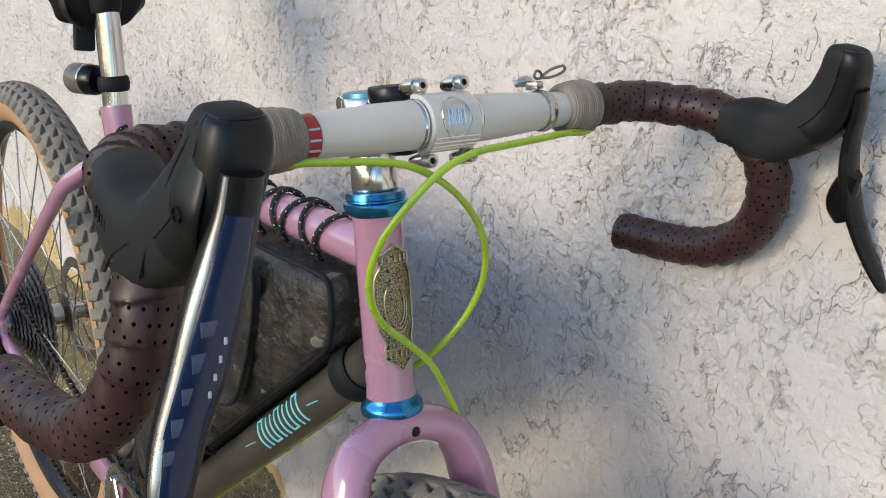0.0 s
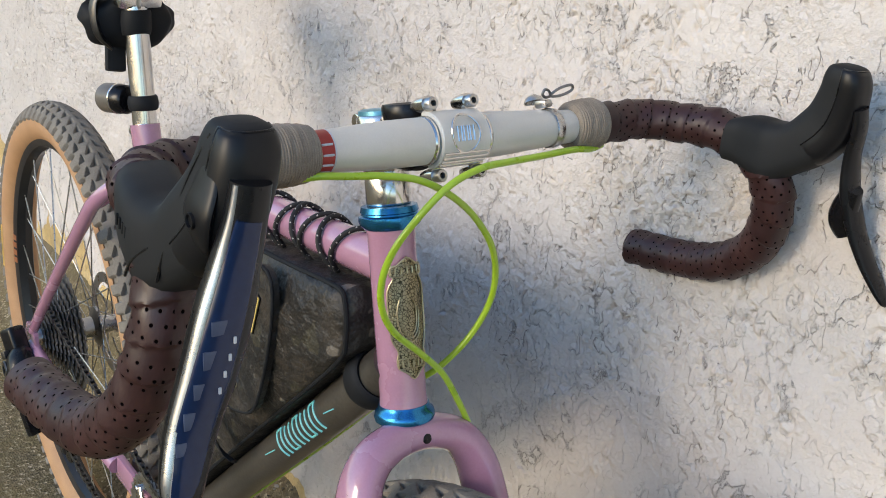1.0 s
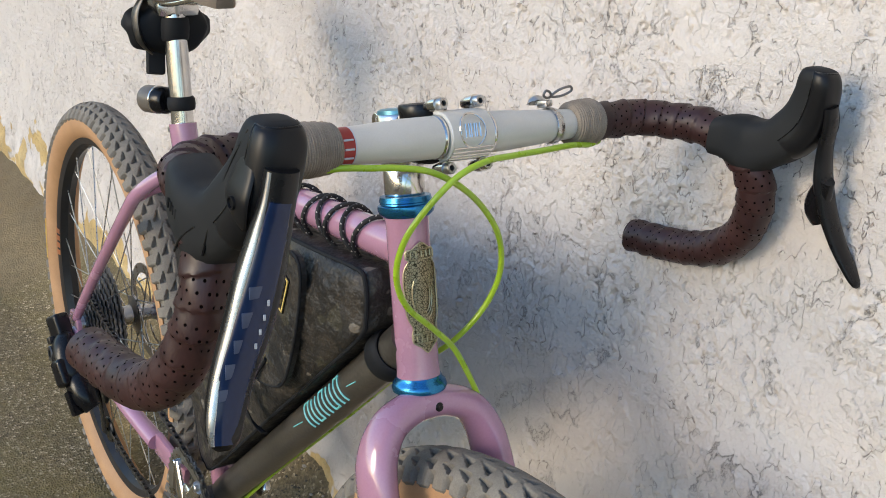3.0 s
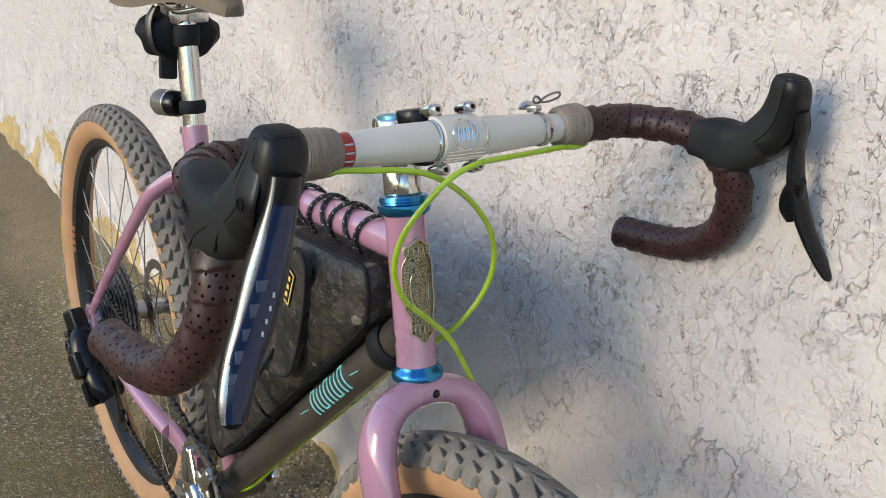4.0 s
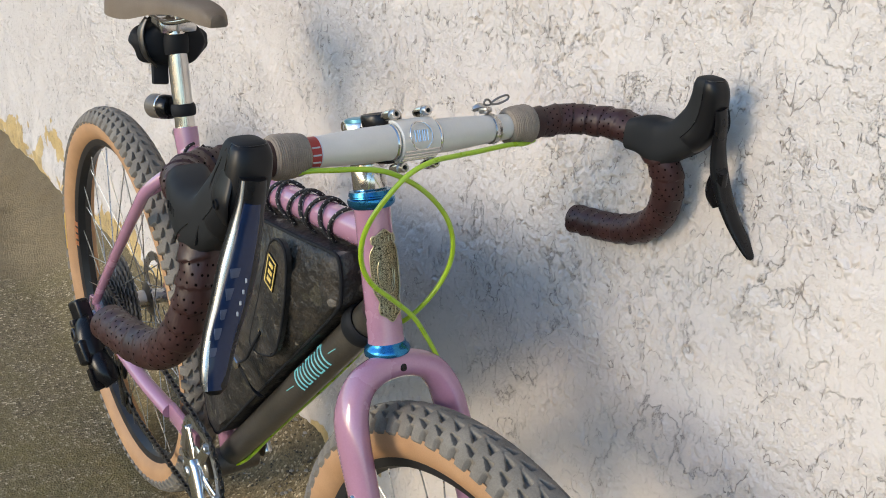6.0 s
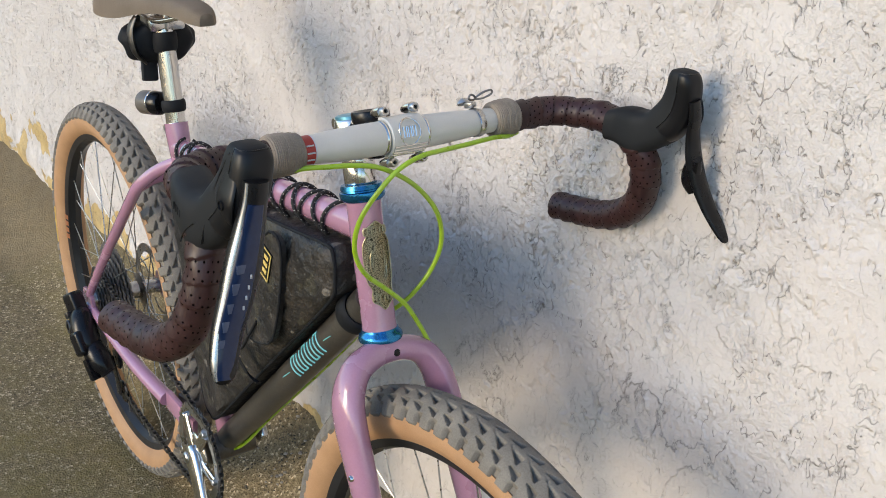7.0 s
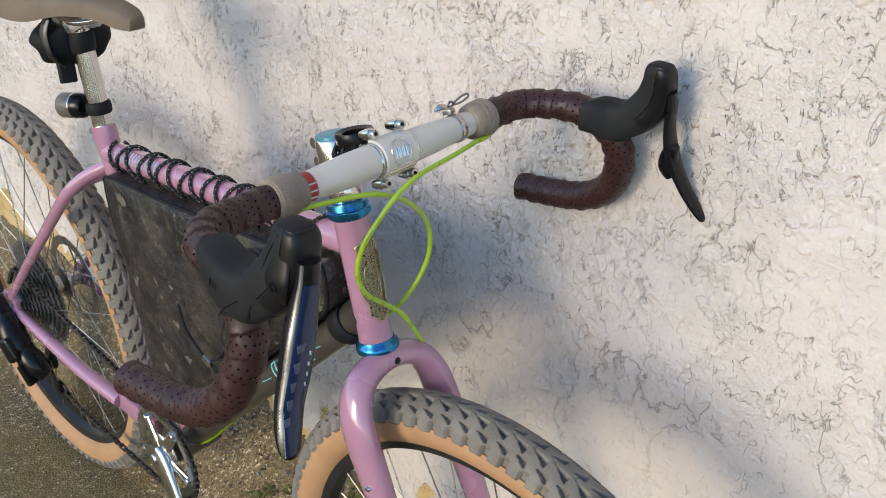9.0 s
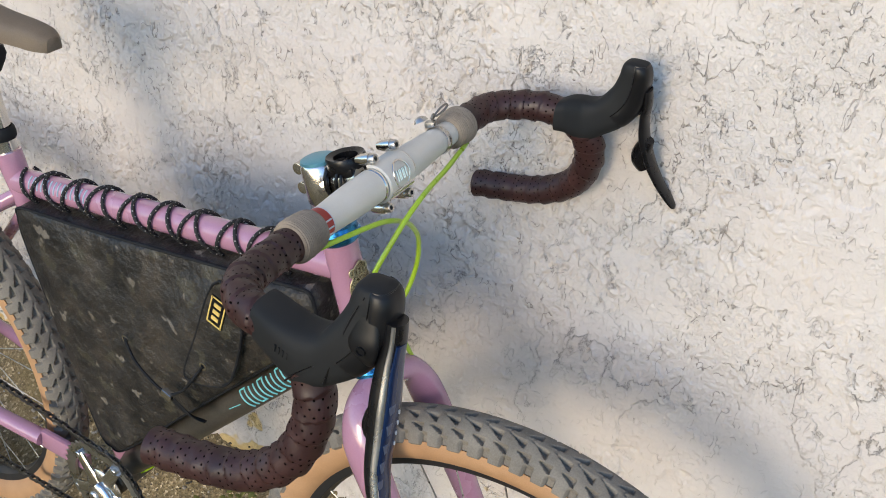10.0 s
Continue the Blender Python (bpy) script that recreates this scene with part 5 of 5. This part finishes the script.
    for i in range(24, 46):
        lat, ah, up, hw, hh, tilt = rows[i]
        t = radians(tilt)
        d2 = -math.sin(t) * BAR_F + math.cos(t) * UP
        o = at_bar(lat, ah, up, s)
        row = []
        for k in range(25):
            a = radians(-172 + 164 * k / 24)
            ca, sa = math.cos(a), math.sin(a)
            sq = 1.04 / (abs(ca) ** 3.0 + abs(sa) ** 3.0) ** (1 / 3.0)
            if k in (0, 24) or i in (24, 45):
                sq *= 0.955
            row.append(bm.verts.new(o + BAR_B * s * hw * ca * sq + d2 * hh * sa * sq))
        cap.append(row)
    for i in range(len(cap) - 1):
        for k in range(24):
            bm.faces.new((cap[i][k], cap[i][k + 1], cap[i + 1][k + 1], cap[i + 1][k]))
    seam = [V(*r[0].co) for r in cap[::3]] + [V(*v.co) for v in cap[-1][1:-1:3]] + [V(*r[-1].co) for r in cap[::-3]]
    body = part("lever_body", bm, LEVER_CAP, lev, "smooth black lever head")
    # smooth cheek that carries the pivot, below the cap on the outer side
    cheek = [at_bar(lats[8] + 0.0128, 0.1465, 0.060, s), at_bar(lats[7] + 0.0146, 0.1475, 0.046, s), at_bar(lats[6] + 0.0150, 0.1480, 0.033, s), at_bar(lats[6] + 0.0140, 0.1470, 0.022, s), at_bar(lats[6] + 0.0110, 0.1450, 0.015, s)]
    part("pivot_cheek", sweep(cheek, [0.0075, 0.0112, 0.0122, 0.0100, 0.0050], 24, 6, ref=tuple(BAR_B), flat=(0.30, 1.0)), LEVER_CAP, body, "smooth black pivot cheek")
    pin = at_bar(lats[6] + 0.0186, 0.149, 0.031, s)
    part("pivot_pin", lathe(pin, BAR_B * s, [(0.0001, -0.0006), (0.0026, -0.0006), (0.0030, 0.0012), (0.0038, 0.0012), (0.0040, -0.006), (0.0001, -0.006)], 22), LEVER_CAP, body)
    part("cap_seam", sweep(seam, 0.0006, 6, 2), BLACK, body)
    # blade: two rails of a curved channel, broad to the front
    if s < 0:
        path = [(0.2330, 0.1668, 0.0525), (0.2350, 0.1666, 0.037), (0.2385, 0.1655, 0.018), (0.2450, 0.1665, -0.008), (0.2530, 0.1690, -0.034), (0.2620, 0.1720, -0.058), (0.2690, 0.1780, -0.078), (0.2720, 0.1830, -0.090), (0.2728, 0.1850, -0.0945)]
    else:
        path = [(0.2370, 0.1640, 0.052), (0.2400, 0.1650, 0.037), (0.2445, 0.1625, 0.015), (0.2480, 0.1655, -0.009), (0.2530, 0.1735, -0.034), (0.2600, 0.1845, -0.058), (0.2670, 0.1960, -0.077), (0.2705, 0.2020, -0.086), (0.2715, 0.2040, -0.0895)]
    wid = [0.0086, 0.0092, 0.0108, 0.0132, 0.0130, 0.0118, 0.0104, 0.0080, 0.0035]
    wid = [w * (0.86 if s > 0 else 1.10) for w in wid]
    pts = [at_bar(q[0], q[1] - 0.002, q[2], s) for q in path]
    deep = (0.78, 0.80, 0.76, 0.70, 0.64, 0.60, 0.56, 0.52, 0.50)
    if s > 0:
        deep = [d * 0.66 for d in deep]
    blade = part("blade", sweep(pts, wid, 28, 8, ref=tuple(BAR_B), flat=[(1.0, d) for d in deep]), BLACK, lev, "slim black lever blade")
    if s < 0:
        # polished face and bare outer edge
        front = [p + BAR_F * (w * d - w * 0.16) + BAR_B * s * w * 0.16 for p, w, d in zip(pts, wid, deep)]
        part("blade_face", sweep(front[1:-1], [0.0066, 0.0080, 0.0094, 0.0100, 0.0094, 0.0082, 0.0056], 24, 8, ref=tuple(BAR_B), flat=[(1.0, 0.30)] * 7), LEVER_FACE, lev, "dark polished blade face with the sky's blue reflection in its colour")
        bare = [0.0018, 0.0024, 0.0034, 0.0042, 0.0046, 0.0042, 0.0034, 0.0016]
        edge = [p + BAR_B * s * (w * 0.98 - r * 0.9) + BAR_F * w * 0.22 for p, w, r in zip(pts, wid, bare)]
        part("blade_edge", sweep(edge, bare, 16, 8, ref=tuple(BAR_B), flat=(1.0, 1.05)), LEVER_EDGE, lev, "bare bright blade edge")
        curve = spline(np.array([p + BAR_F * (w * d + 0.0008) for p, w, d in zip(pts, wid, deep)]), 20)
        for k in range(5):
            i0 = 57 + k * 11
            mid = (curve[i0] + curve[i0 + 8]) / 2 + BAR_B * s * 0.0062 - BAR_F * 0.0006
            along = curve[i0 + 8] - curve[i0]
            part("blade_mark", block(mid - BAR_F * 0.0003, (0.0074, 0.0012, np.linalg.norm(along) * (0.62, 0.78, 0.7, 0.82, 0.66)[k]), frame3(tuple(BAR_B), tuple(along)), 0.0003), MARK_DARK, blade)
        for k in range(4):
            i0 = 64 + k * 6
            mid = (curve[i0] + curve[i0 + 4]) / 2 - BAR_B * s * 0.0024
            along = curve[i0 + 4] - curve[i0]
            part("small_mark", block(mid, (0.0014, 0.0010, np.linalg.norm(along) * 0.6), frame3(tuple(BAR_B), tuple(along)), 0.0003), MARK_PALE, blade)
    paddle = [at_bar(0.2450, 0.168, -0.006, s), at_bar(0.2490, 0.163, -0.021, s), at_bar(0.2520, 0.161, -0.034, s), at_bar(0.2530, 0.166, -0.045, s)]
    part("shift_paddle", sweep(paddle, [0.0085, 0.0125, 0.0125, 0.0075], 18, 6, ref=tuple(BAR_B), flat=(0.7, 0.8)), BLACK, lev, "black shift paddle")


build_frame()
down_tube_marking()
top_tube_marking()
build_fork()
build_wheel("rear_wheel", REAR, True)
build_wheel("front_wheel", FRONT, False)
build_drive()
build_cockpit()


# ---- saddle and what is fastened to the bicycle ----
def build_saddle():
    sad = new("saddle")
    sad.parent = bicycle
    sad["label"] = "tan leather saddle on steel rails"
    # sections from tail to nose: x, half width, top z, skirt depth
    secs = [(0.158, 0.040, 0.943, 0.026), (0.172, 0.064, 0.949, 0.042), (0.200, 0.070, 0.951, 0.046), (0.245, 0.060, 0.950, 0.041), (0.290, 0.039, 0.951, 0.028), (0.335, 0.027, 0.954, 0.023), (0.378, 0.022, 0.956, 0.022), (0.404, 0.0195, 0.955, 0.021), (0.416, 0.016, 0.953, 0.019), (0.424, 0.010, 0.949, 0.016)]
    rows = spline(np.array(secs, float), 5)
    bm = bmesh.new()
    rings = []
    for x, hw, z, sk in rows:
        ring = []
        for k in range(-10, 11):
            a = k / 10
            y = hw * math.sin(a * math.pi / 2)
            drop = 0.010 * a ** 2 + (sk - 0.010) * max(0, (abs(a) - 0.55) / 0.45) ** 1.5
            ring.append(bm.verts.new((x, y + 0.004, z - 0.012 - drop)))
        rings.append(ring)
    for i in range(len(rings) - 1):
        for k in range(20):
            bm.faces.new((rings[i][k], rings[i][k + 1], rings[i + 1][k + 1], rings[i + 1][k]))
    bm.faces.new(rings[-1])
    bmesh.ops.solidify(bm, geom=bm.faces[:], thickness=0.003)
    part("saddle_cover", bm, SADDLE, sad)
    for s in (-1, 1):
        part("saddle_rail", sweep([V(0.125, s * 0.045 + 0.004, 0.925), V(0.17, s * 0.030 + 0.004, 0.908), V(0.235, s * 0.022 + 0.004, 0.900), V(0.30, s * 0.022 + 0.004, 0.902), V(0.355, s * 0.008 + 0.004, 0.918)], 0.0036, 12, 8), ALLOY, sad, "bright steel rail")
    part("post_head", block((0.272, 0.002, 0.893), (0.040, 0.052, 0.018), None, 0.006), ALLOY, sad, "polished silver seatpost clamp")
    for x in (0.255, 0.290):
        part("clamp_bolt", rod((x, 0.0, 0.880), (x, 0.0, 0.908), 0.0035, n=12, ends=0.0006), STEEL, sad)


def build_saddle_roll():
    roll = tagged(new("saddle_roll"), "black nylon tool roll strapped under the saddle", "saddle bag")
    roll.matrix_world = LEAN
    ends = [(-0.050, 0.006, 0.882), (-0.048, 0.022, 0.878), (-0.040, 0.031, 0.872), (-0.022, 0.036, 0.866), (0.004, 0.037, 0.861), (0.028, 0.034, 0.858), (0.046, 0.024, 0.852), (0.055, 0.012, 0.848), (0.058, 0.003, 0.846)]
    bm = sweep([V(0.247 + 0.010 * (y > 0.02), y * 0.78 + 0.002, z + 0.004) for y, r, z in ends], [r for y, r, z in ends], 24, 5, ref=(0, 0, 1), flat=(1.0, 0.82))
    for v in bm.verts:
        v.co += Vector((0.007, 0.008, 0.008)) * noise.noise(v.co * 38)
    part("roll_body", bm, NYLON, roll)
    part("flap", block((0.252, -0.014, 0.826), (0.012, 0.022, 0.040), frame3((0.9, 0, 0.35), (0.1, 0.12, 1)), 0.003), NYLON, roll, "hanging black fabric flap")
    part("strap", sweep([V(0.283, 0, 0.868) + 0.0150 * (math.cos(a) * V(1, 0, 0.2) + math.sin(a) * V(0, 1, 0)) for a in np.linspace(0, 2 * math.pi, 21)[:-1]], 0.0085, 8, 2, True, ref=(0, 0, 1), flat=(1.6, 0.22)), NYLON, roll, "black strap round the seatpost")
    part("pale_edge", sweep([V(0.266, -0.034, 0.902), V(0.262, -0.040, 0.886), V(0.262, -0.041, 0.868), V(0.266, -0.036, 0.850), V(0.272, -0.024, 0.836)], [0.005, 0.009, 0.011, 0.009, 0.004], 10, 5, ref=(1, 0, 0), flat=(1, 0.4)), DARK_STEEL, roll, "grey reflective edge")


def build_light():
    li = tagged(new("rear_light"), "smoked round rear light strapped to the seatpost", "light")
    li.matrix_world = LEAN
    ax = V(-0.90, -0.40, -0.14)
    ax /= np.linalg.norm(ax)
    c = V(0.292, -0.006, 0.7815)
    part("lamp_body", lathe(c, ax, [(0.0001, 0.010), (0.0145, 0.010), (0.0165, 0.013), (0.0168, 0.026), (0.0001, 0.026)], 36), BLACK, li)
    part("lens", lathe(c, ax, [(0.0001, 0.0262), (0.0168, 0.0262), (0.0172, 0.029), (0.0170, 0.046), (0.0155, 0.049), (0.0001, 0.050)], 36), LENS, li, "smoked brown lens")
    part("bezel", lathe(c, ax, [(0.0165, 0.0255), (0.0177, 0.0258), (0.0177, 0.0275), (0.0165, 0.0278)], 36), ALLOY, li, "thin bright ring")
    pc = V(0.3000, 0, 0.781)
    part("strap", sweep([pc + 0.0150 * (math.cos(a) * V(1, 0, 0.2) + math.sin(a) * V(0, 1, 0)) for a in np.linspace(0, 2 * math.pi, 21)[:-1]], 0.0055, 8, 2, True, ref=(-0.2, 0, 0.98), flat=(1.5, 0.4)), NYLON, li, "black rubber strap")


def build_bell():
    be = tagged(new("handlebar_bell"), "small silver bell with a striker on the bar", "bell")
    be.matrix_world = LEAN
    part("bell_dome", lathe(at_bar(0.100, -0.020, 0.014), V(-0.55, 0.1, 0.83), [(0.0001, 0.006), (0.003, 0.0056), (0.0062, 0.0035), (0.0080, 0.0), (0.0075, 0.0), (0.0056, 0.003), (0.0001, 0.0052)], 32), STEEL, be, "dull metal bell dome")
    part("bell_bracket", block(at_bar(0.098, -0.008, 0.0165), (0.011, 0.009, 0.006), frame3((0.9, 0.2, 0.3), (0, 0, 1)), 0.002), STEEL, be)
    for name, turn, ln in (("striker", 0.35, 0.019), ("striker_wing", 2.5, 0.013)):
        o = at_bar(0.104, -0.008, 0.0225)
        d = math.cos(turn) * BAR_B + 0.45 * math.sin(turn) * BAR_F + 0.32 * UP
        w = np.cross(d, BAR_F)
        part(name, sweep([o, o + d * ln * 0.45 + w * 0.0030, o + d * ln + w * 0.0022, o + d * ln - w * 0.0022, o + d * ln * 0.45 - w * 0.0030], 0.0011, 8, 5, True), COG, be, "bent wire striker")
    part("clamp_band", sweep([at_bar(0.100, 0, 0) + 0.0142 * (math.cos(a) * BAR_F + math.sin(a) * UP) for a in np.linspace(0, 2 * math.pi, 25)[:-1]], 0.003, 8, 2, True, ref=tuple(BAR_B), flat=(1.3, 0.3)), STEEL, be)


def build_frame_bag():
    bag = tagged(new("frame_bag"), "dark camouflage waxed canvas bag laced inside the frame", "frame bag")
    bag.matrix_world = LEAN
    # outline in the frame's plane, from the front top corner round
    outline = [(0.806, 0.772), (0.812, 0.735), (0.795, 0.705), (0.70, 0.605), (0.58, 0.478), (0.470, 0.362), (0.442, 0.352), (0.420, 0.372), (0.385, 0.500), (0.345, 0.640), (0.338, 0.690), (0.352, 0.706), (0.45, 0.719), (0.60, 0.743), (0.72, 0.763), (0.785, 0.775)]
    op = spline(np.array([(a, b, 0.0) for a, b in outline]), 4, True)[:, :2]
    cen = np.array((0.56, 0.62))
    bm = bmesh.new()
    levels = [(1.0, 0.010), (0.998, 0.022), (0.985, 0.029), (0.955, 0.032), (0.88, 0.034), (0.74, 0.037), (0.55, 0.040), (0.32, 0.041), (0.12, 0.041)]
    loops = {}
    for s in (-1, 1):
        loops[s] = []
        for k, h in levels:
            ring = []
            for p in op:
                q = cen + (p - cen) * k
                lump = 0.006 * noise.noise(Vector((q[0] * 14, s * 3.0, q[1] * 14))) + 0.004 * noise.noise(Vector((q[0] * 30, s * 5.0, q[1] * 30)))
                swell = 0.010 * math.exp(-((q[0] - 0.70) / 0.07) ** 2) * (1 - k) * 2
                ring.append(bm.verts.new((q[0], s * (h + (lump + swell if k < 0.97 else 0)), q[1])))
            loops[s].append(ring)
        m = len(op)
        for i in range(len(levels) - 1):
            for j in range(m):
                w = (j + 1) % m
                bm.faces.new((loops[s][i][j], loops[s][i][w], loops[s][i + 1][w], loops[s][i + 1][j]))
        bm.faces.new(loops[s][-1])
    for j in range(m):
        w = (j + 1) % m
        bm.faces.new((loops[-1][0][j], loops[-1][0][w], loops[1][0][w], loops[1][0][j]))
    part("bag_body", bm, CANVAS, bag)
    # piped seams along both faces
    for s in (-1, 1):
        ring = [V(cen[0] + (p[0] - cen[0]) * 0.992, s * 0.0275, cen[1] + (p[1] - cen[1]) * 0.992) for p in op[::2]]
        part("piping", sweep(ring, 0.0022, 8, 3, True), NYLON, bag, "black piped seam")
    # pocket flap on the right face
    flap = [(0.725, 0.755), (0.690, 0.750), (0.656, 0.665), (0.632, 0.604), (0.640, 0.591), (0.678, 0.602), (0.705, 0.626), (0.726, 0.700)]
    fo = spline(np.array([(a, b, 0.0) for a, b in flap]), 4, True)[:, :2]
    bm = extrude_outline([(a, b) for a, b in fo], 0.0075, (0, -0.0435, 0), (1, 0, 0), (0, 0, 1), 0.002)
    pocket = part("pocket_flap", bm, CANVAS, bag, "narrow canvas pocket flap")
    part("pocket_binding", sweep([V(a, -0.0500, b) for a, b in fo[::2]], 0.0016, 8, 2, True), NYLON, pocket, "black bound edge")
    # black label with a yellow border
    ex, ez = V(0.30, 0, 0.954), V(0.954, 0, -0.30)
    lc = V(0.694, -0.0516, 0.716)
    rot = frame3(tuple(ex), (0, -1, 0))
    lab = part("label", block(lc, (0.042, 0.022, 0.0016), rot, 0.0004), BLACK, bag, "small black label with a yellow border")
    for du, dw, lu, lw in ((0, 0.0095, 0.040, 0.0016), (0, -0.0095, 0.040, 0.0016), (0.0192, 0, 0.0016, 0.0205), (-0.0192, 0, 0.0016, 0.0205)):
        part("border", block(lc + ex * du + ez * dw + V(0, -0.0011, 0), (lu, lw, 0.0008), rot), MARK_YELLOW, lab, smooth=False)
    for du in (-0.010, 0.0, 0.010):
        part("label_bar", block(lc + ex * du + V(0, -0.0011, 0), (0.0055, 0.0095, 0.0008), rot), MARK_YELLOW, lab, smooth=False)
    # toggle cord between two eyelets
    part("eyelet", lathe(V(0.664, -0.0505, 0.626), V(0, -1, 0), [(0.003, 0.0), (0.0052, 0.0), (0.0052, 0.0016), (0.003, 0.0016)], 20), ALLOY, bag, "bright metal eyelet")
    part("eyelet", lathe(V(0.532, -0.0465, 0.600), V(0, -1, 0), [(0.003, 0.0), (0.0052, 0.0), (0.0052, 0.0016), (0.003, 0.0016)], 20), ALLOY, bag, "bright metal eyelet")
    part("pull_cord", sweep([V(0.532, -0.048, 0.600), V(0.556, -0.055, 0.578), V(0.600, -0.057, 0.558), V(0.628, -0.056, 0.572), V(0.648, -0.055, 0.600), V(0.664, -0.052, 0.626)], 0.0018, 8, 8), NYLON, bag, "thin black pull cord")
    part("cord_lock", block((0.606, -0.058, 0.558), (0.015, 0.008, 0.011), frame3((0.9, 0, -0.3), (0, 0, 1)), 0.002), ALLOY, bag, "pale cord lock")
    part("pull_strap", sweep([V(0.612, -0.056, 0.552), V(0.632, -0.052, 0.536), V(0.652, -0.046, 0.530)], 0.0065, 8, 5, ref=(1, 0, 0), flat=(1, 0.25)), NYLON, bag, "hanging black webbing strap")
    # lacing: cord wound round the top tube
    t0, t1 = V(0.785, 0, 0.7963), V(0.335, 0, 0.7232)
    ax = (t1 - t0) / np.linalg.norm(t1 - t0)
    nz = np.cross(V(0, 1, 0), ax) * -1
    if nz[2] < 0:
        nz = -nz
    for phase, hand in ((0.0, 1), (0.12, -1)):
        pts = []
        turns = 9
        for i in range(turns * 16 + 1):
            t = i / (turns * 16)
            a = hand * 2 * math.pi * turns * t + phase * 2 * math.pi
            low = max(0.0, -math.cos(a))
            r = 0.0195 + 0.010 * low ** 3
            wob = 0.004 * math.sin(7 * t * math.pi + hand)
            pts.append(t0 + (t1 - t0) * t + ax * wob + r * math.cos(a) * nz + 0.0195 * math.sin(a) * V(0, 1, 0) * (1 - 0.3 * low ** 3))
        part("lacing_cord", sweep(pts, 0.0023, 10, 2), CORD, bag, "black flecked cord wound round the top tube")


build_saddle()
build_saddle_roll()
build_light()
build_bell()
build_frame_bag()


def build_weed(x, y, tall, count, seed):
    """A small weed: thin stalks, each with a few pointed leaves."""
    rng = random.Random(seed)
    rise = min(max((y - 0.02) / (WALL_Y - 0.02), 0), 1)
    base = V(x, y, 0.05 * rise + 0.115 * rise ** 3 - 0.004)
    weed = tagged(new("weed"), "small yellowish green weed growing at the wall's foot", "plant", "weeds at the wall's foot")
    weed.location = base
    for i in range(count):
        a = rng.uniform(0, 2 * math.pi)
        lean = V(math.cos(a), math.sin(a) * 0.6, 0) * tall * rng.uniform(0.3, 0.8)
        top = lean + V(0, 0, tall * rng.uniform(0.6, 1.0))
        stalk = [V(0, 0, 0), top * 0.5 + V(0, 0, tall * 0.12), top]
        part("stalk", sweep(stalk, [0.0012, 0.0009, 0.0005], 6, 4), STALK, weed)
        for k in range(4):
            t = 0.4 + 0.2 * k
            q = top * t
            d = rng.uniform(0, 2 * math.pi)
            out = V(math.cos(d), math.sin(d), rng.uniform(-0.1, 0.5))
            ln = rng.uniform(0.010, 0.019)
            part("leaf", sweep([q, q + out * ln * 0.35, q + out * ln * 0.7 - V(0, 0, 0.001), q + out * ln - V(0, 0, 0.003)], [0.0006, 0.0042, 0.0036, 0.0003], 6, 3, ref=tuple(np.cross(out, V(0, 0, 1))), flat=(1.0, 0.12)), LEAF, weed)


build_weed(0.47, 0.150, 0.055, 5, 1)
build_weed(0.56, 0.180, 0.040, 4, 2)
build_weed(0.40, 0.120, 0.035, 3, 3)
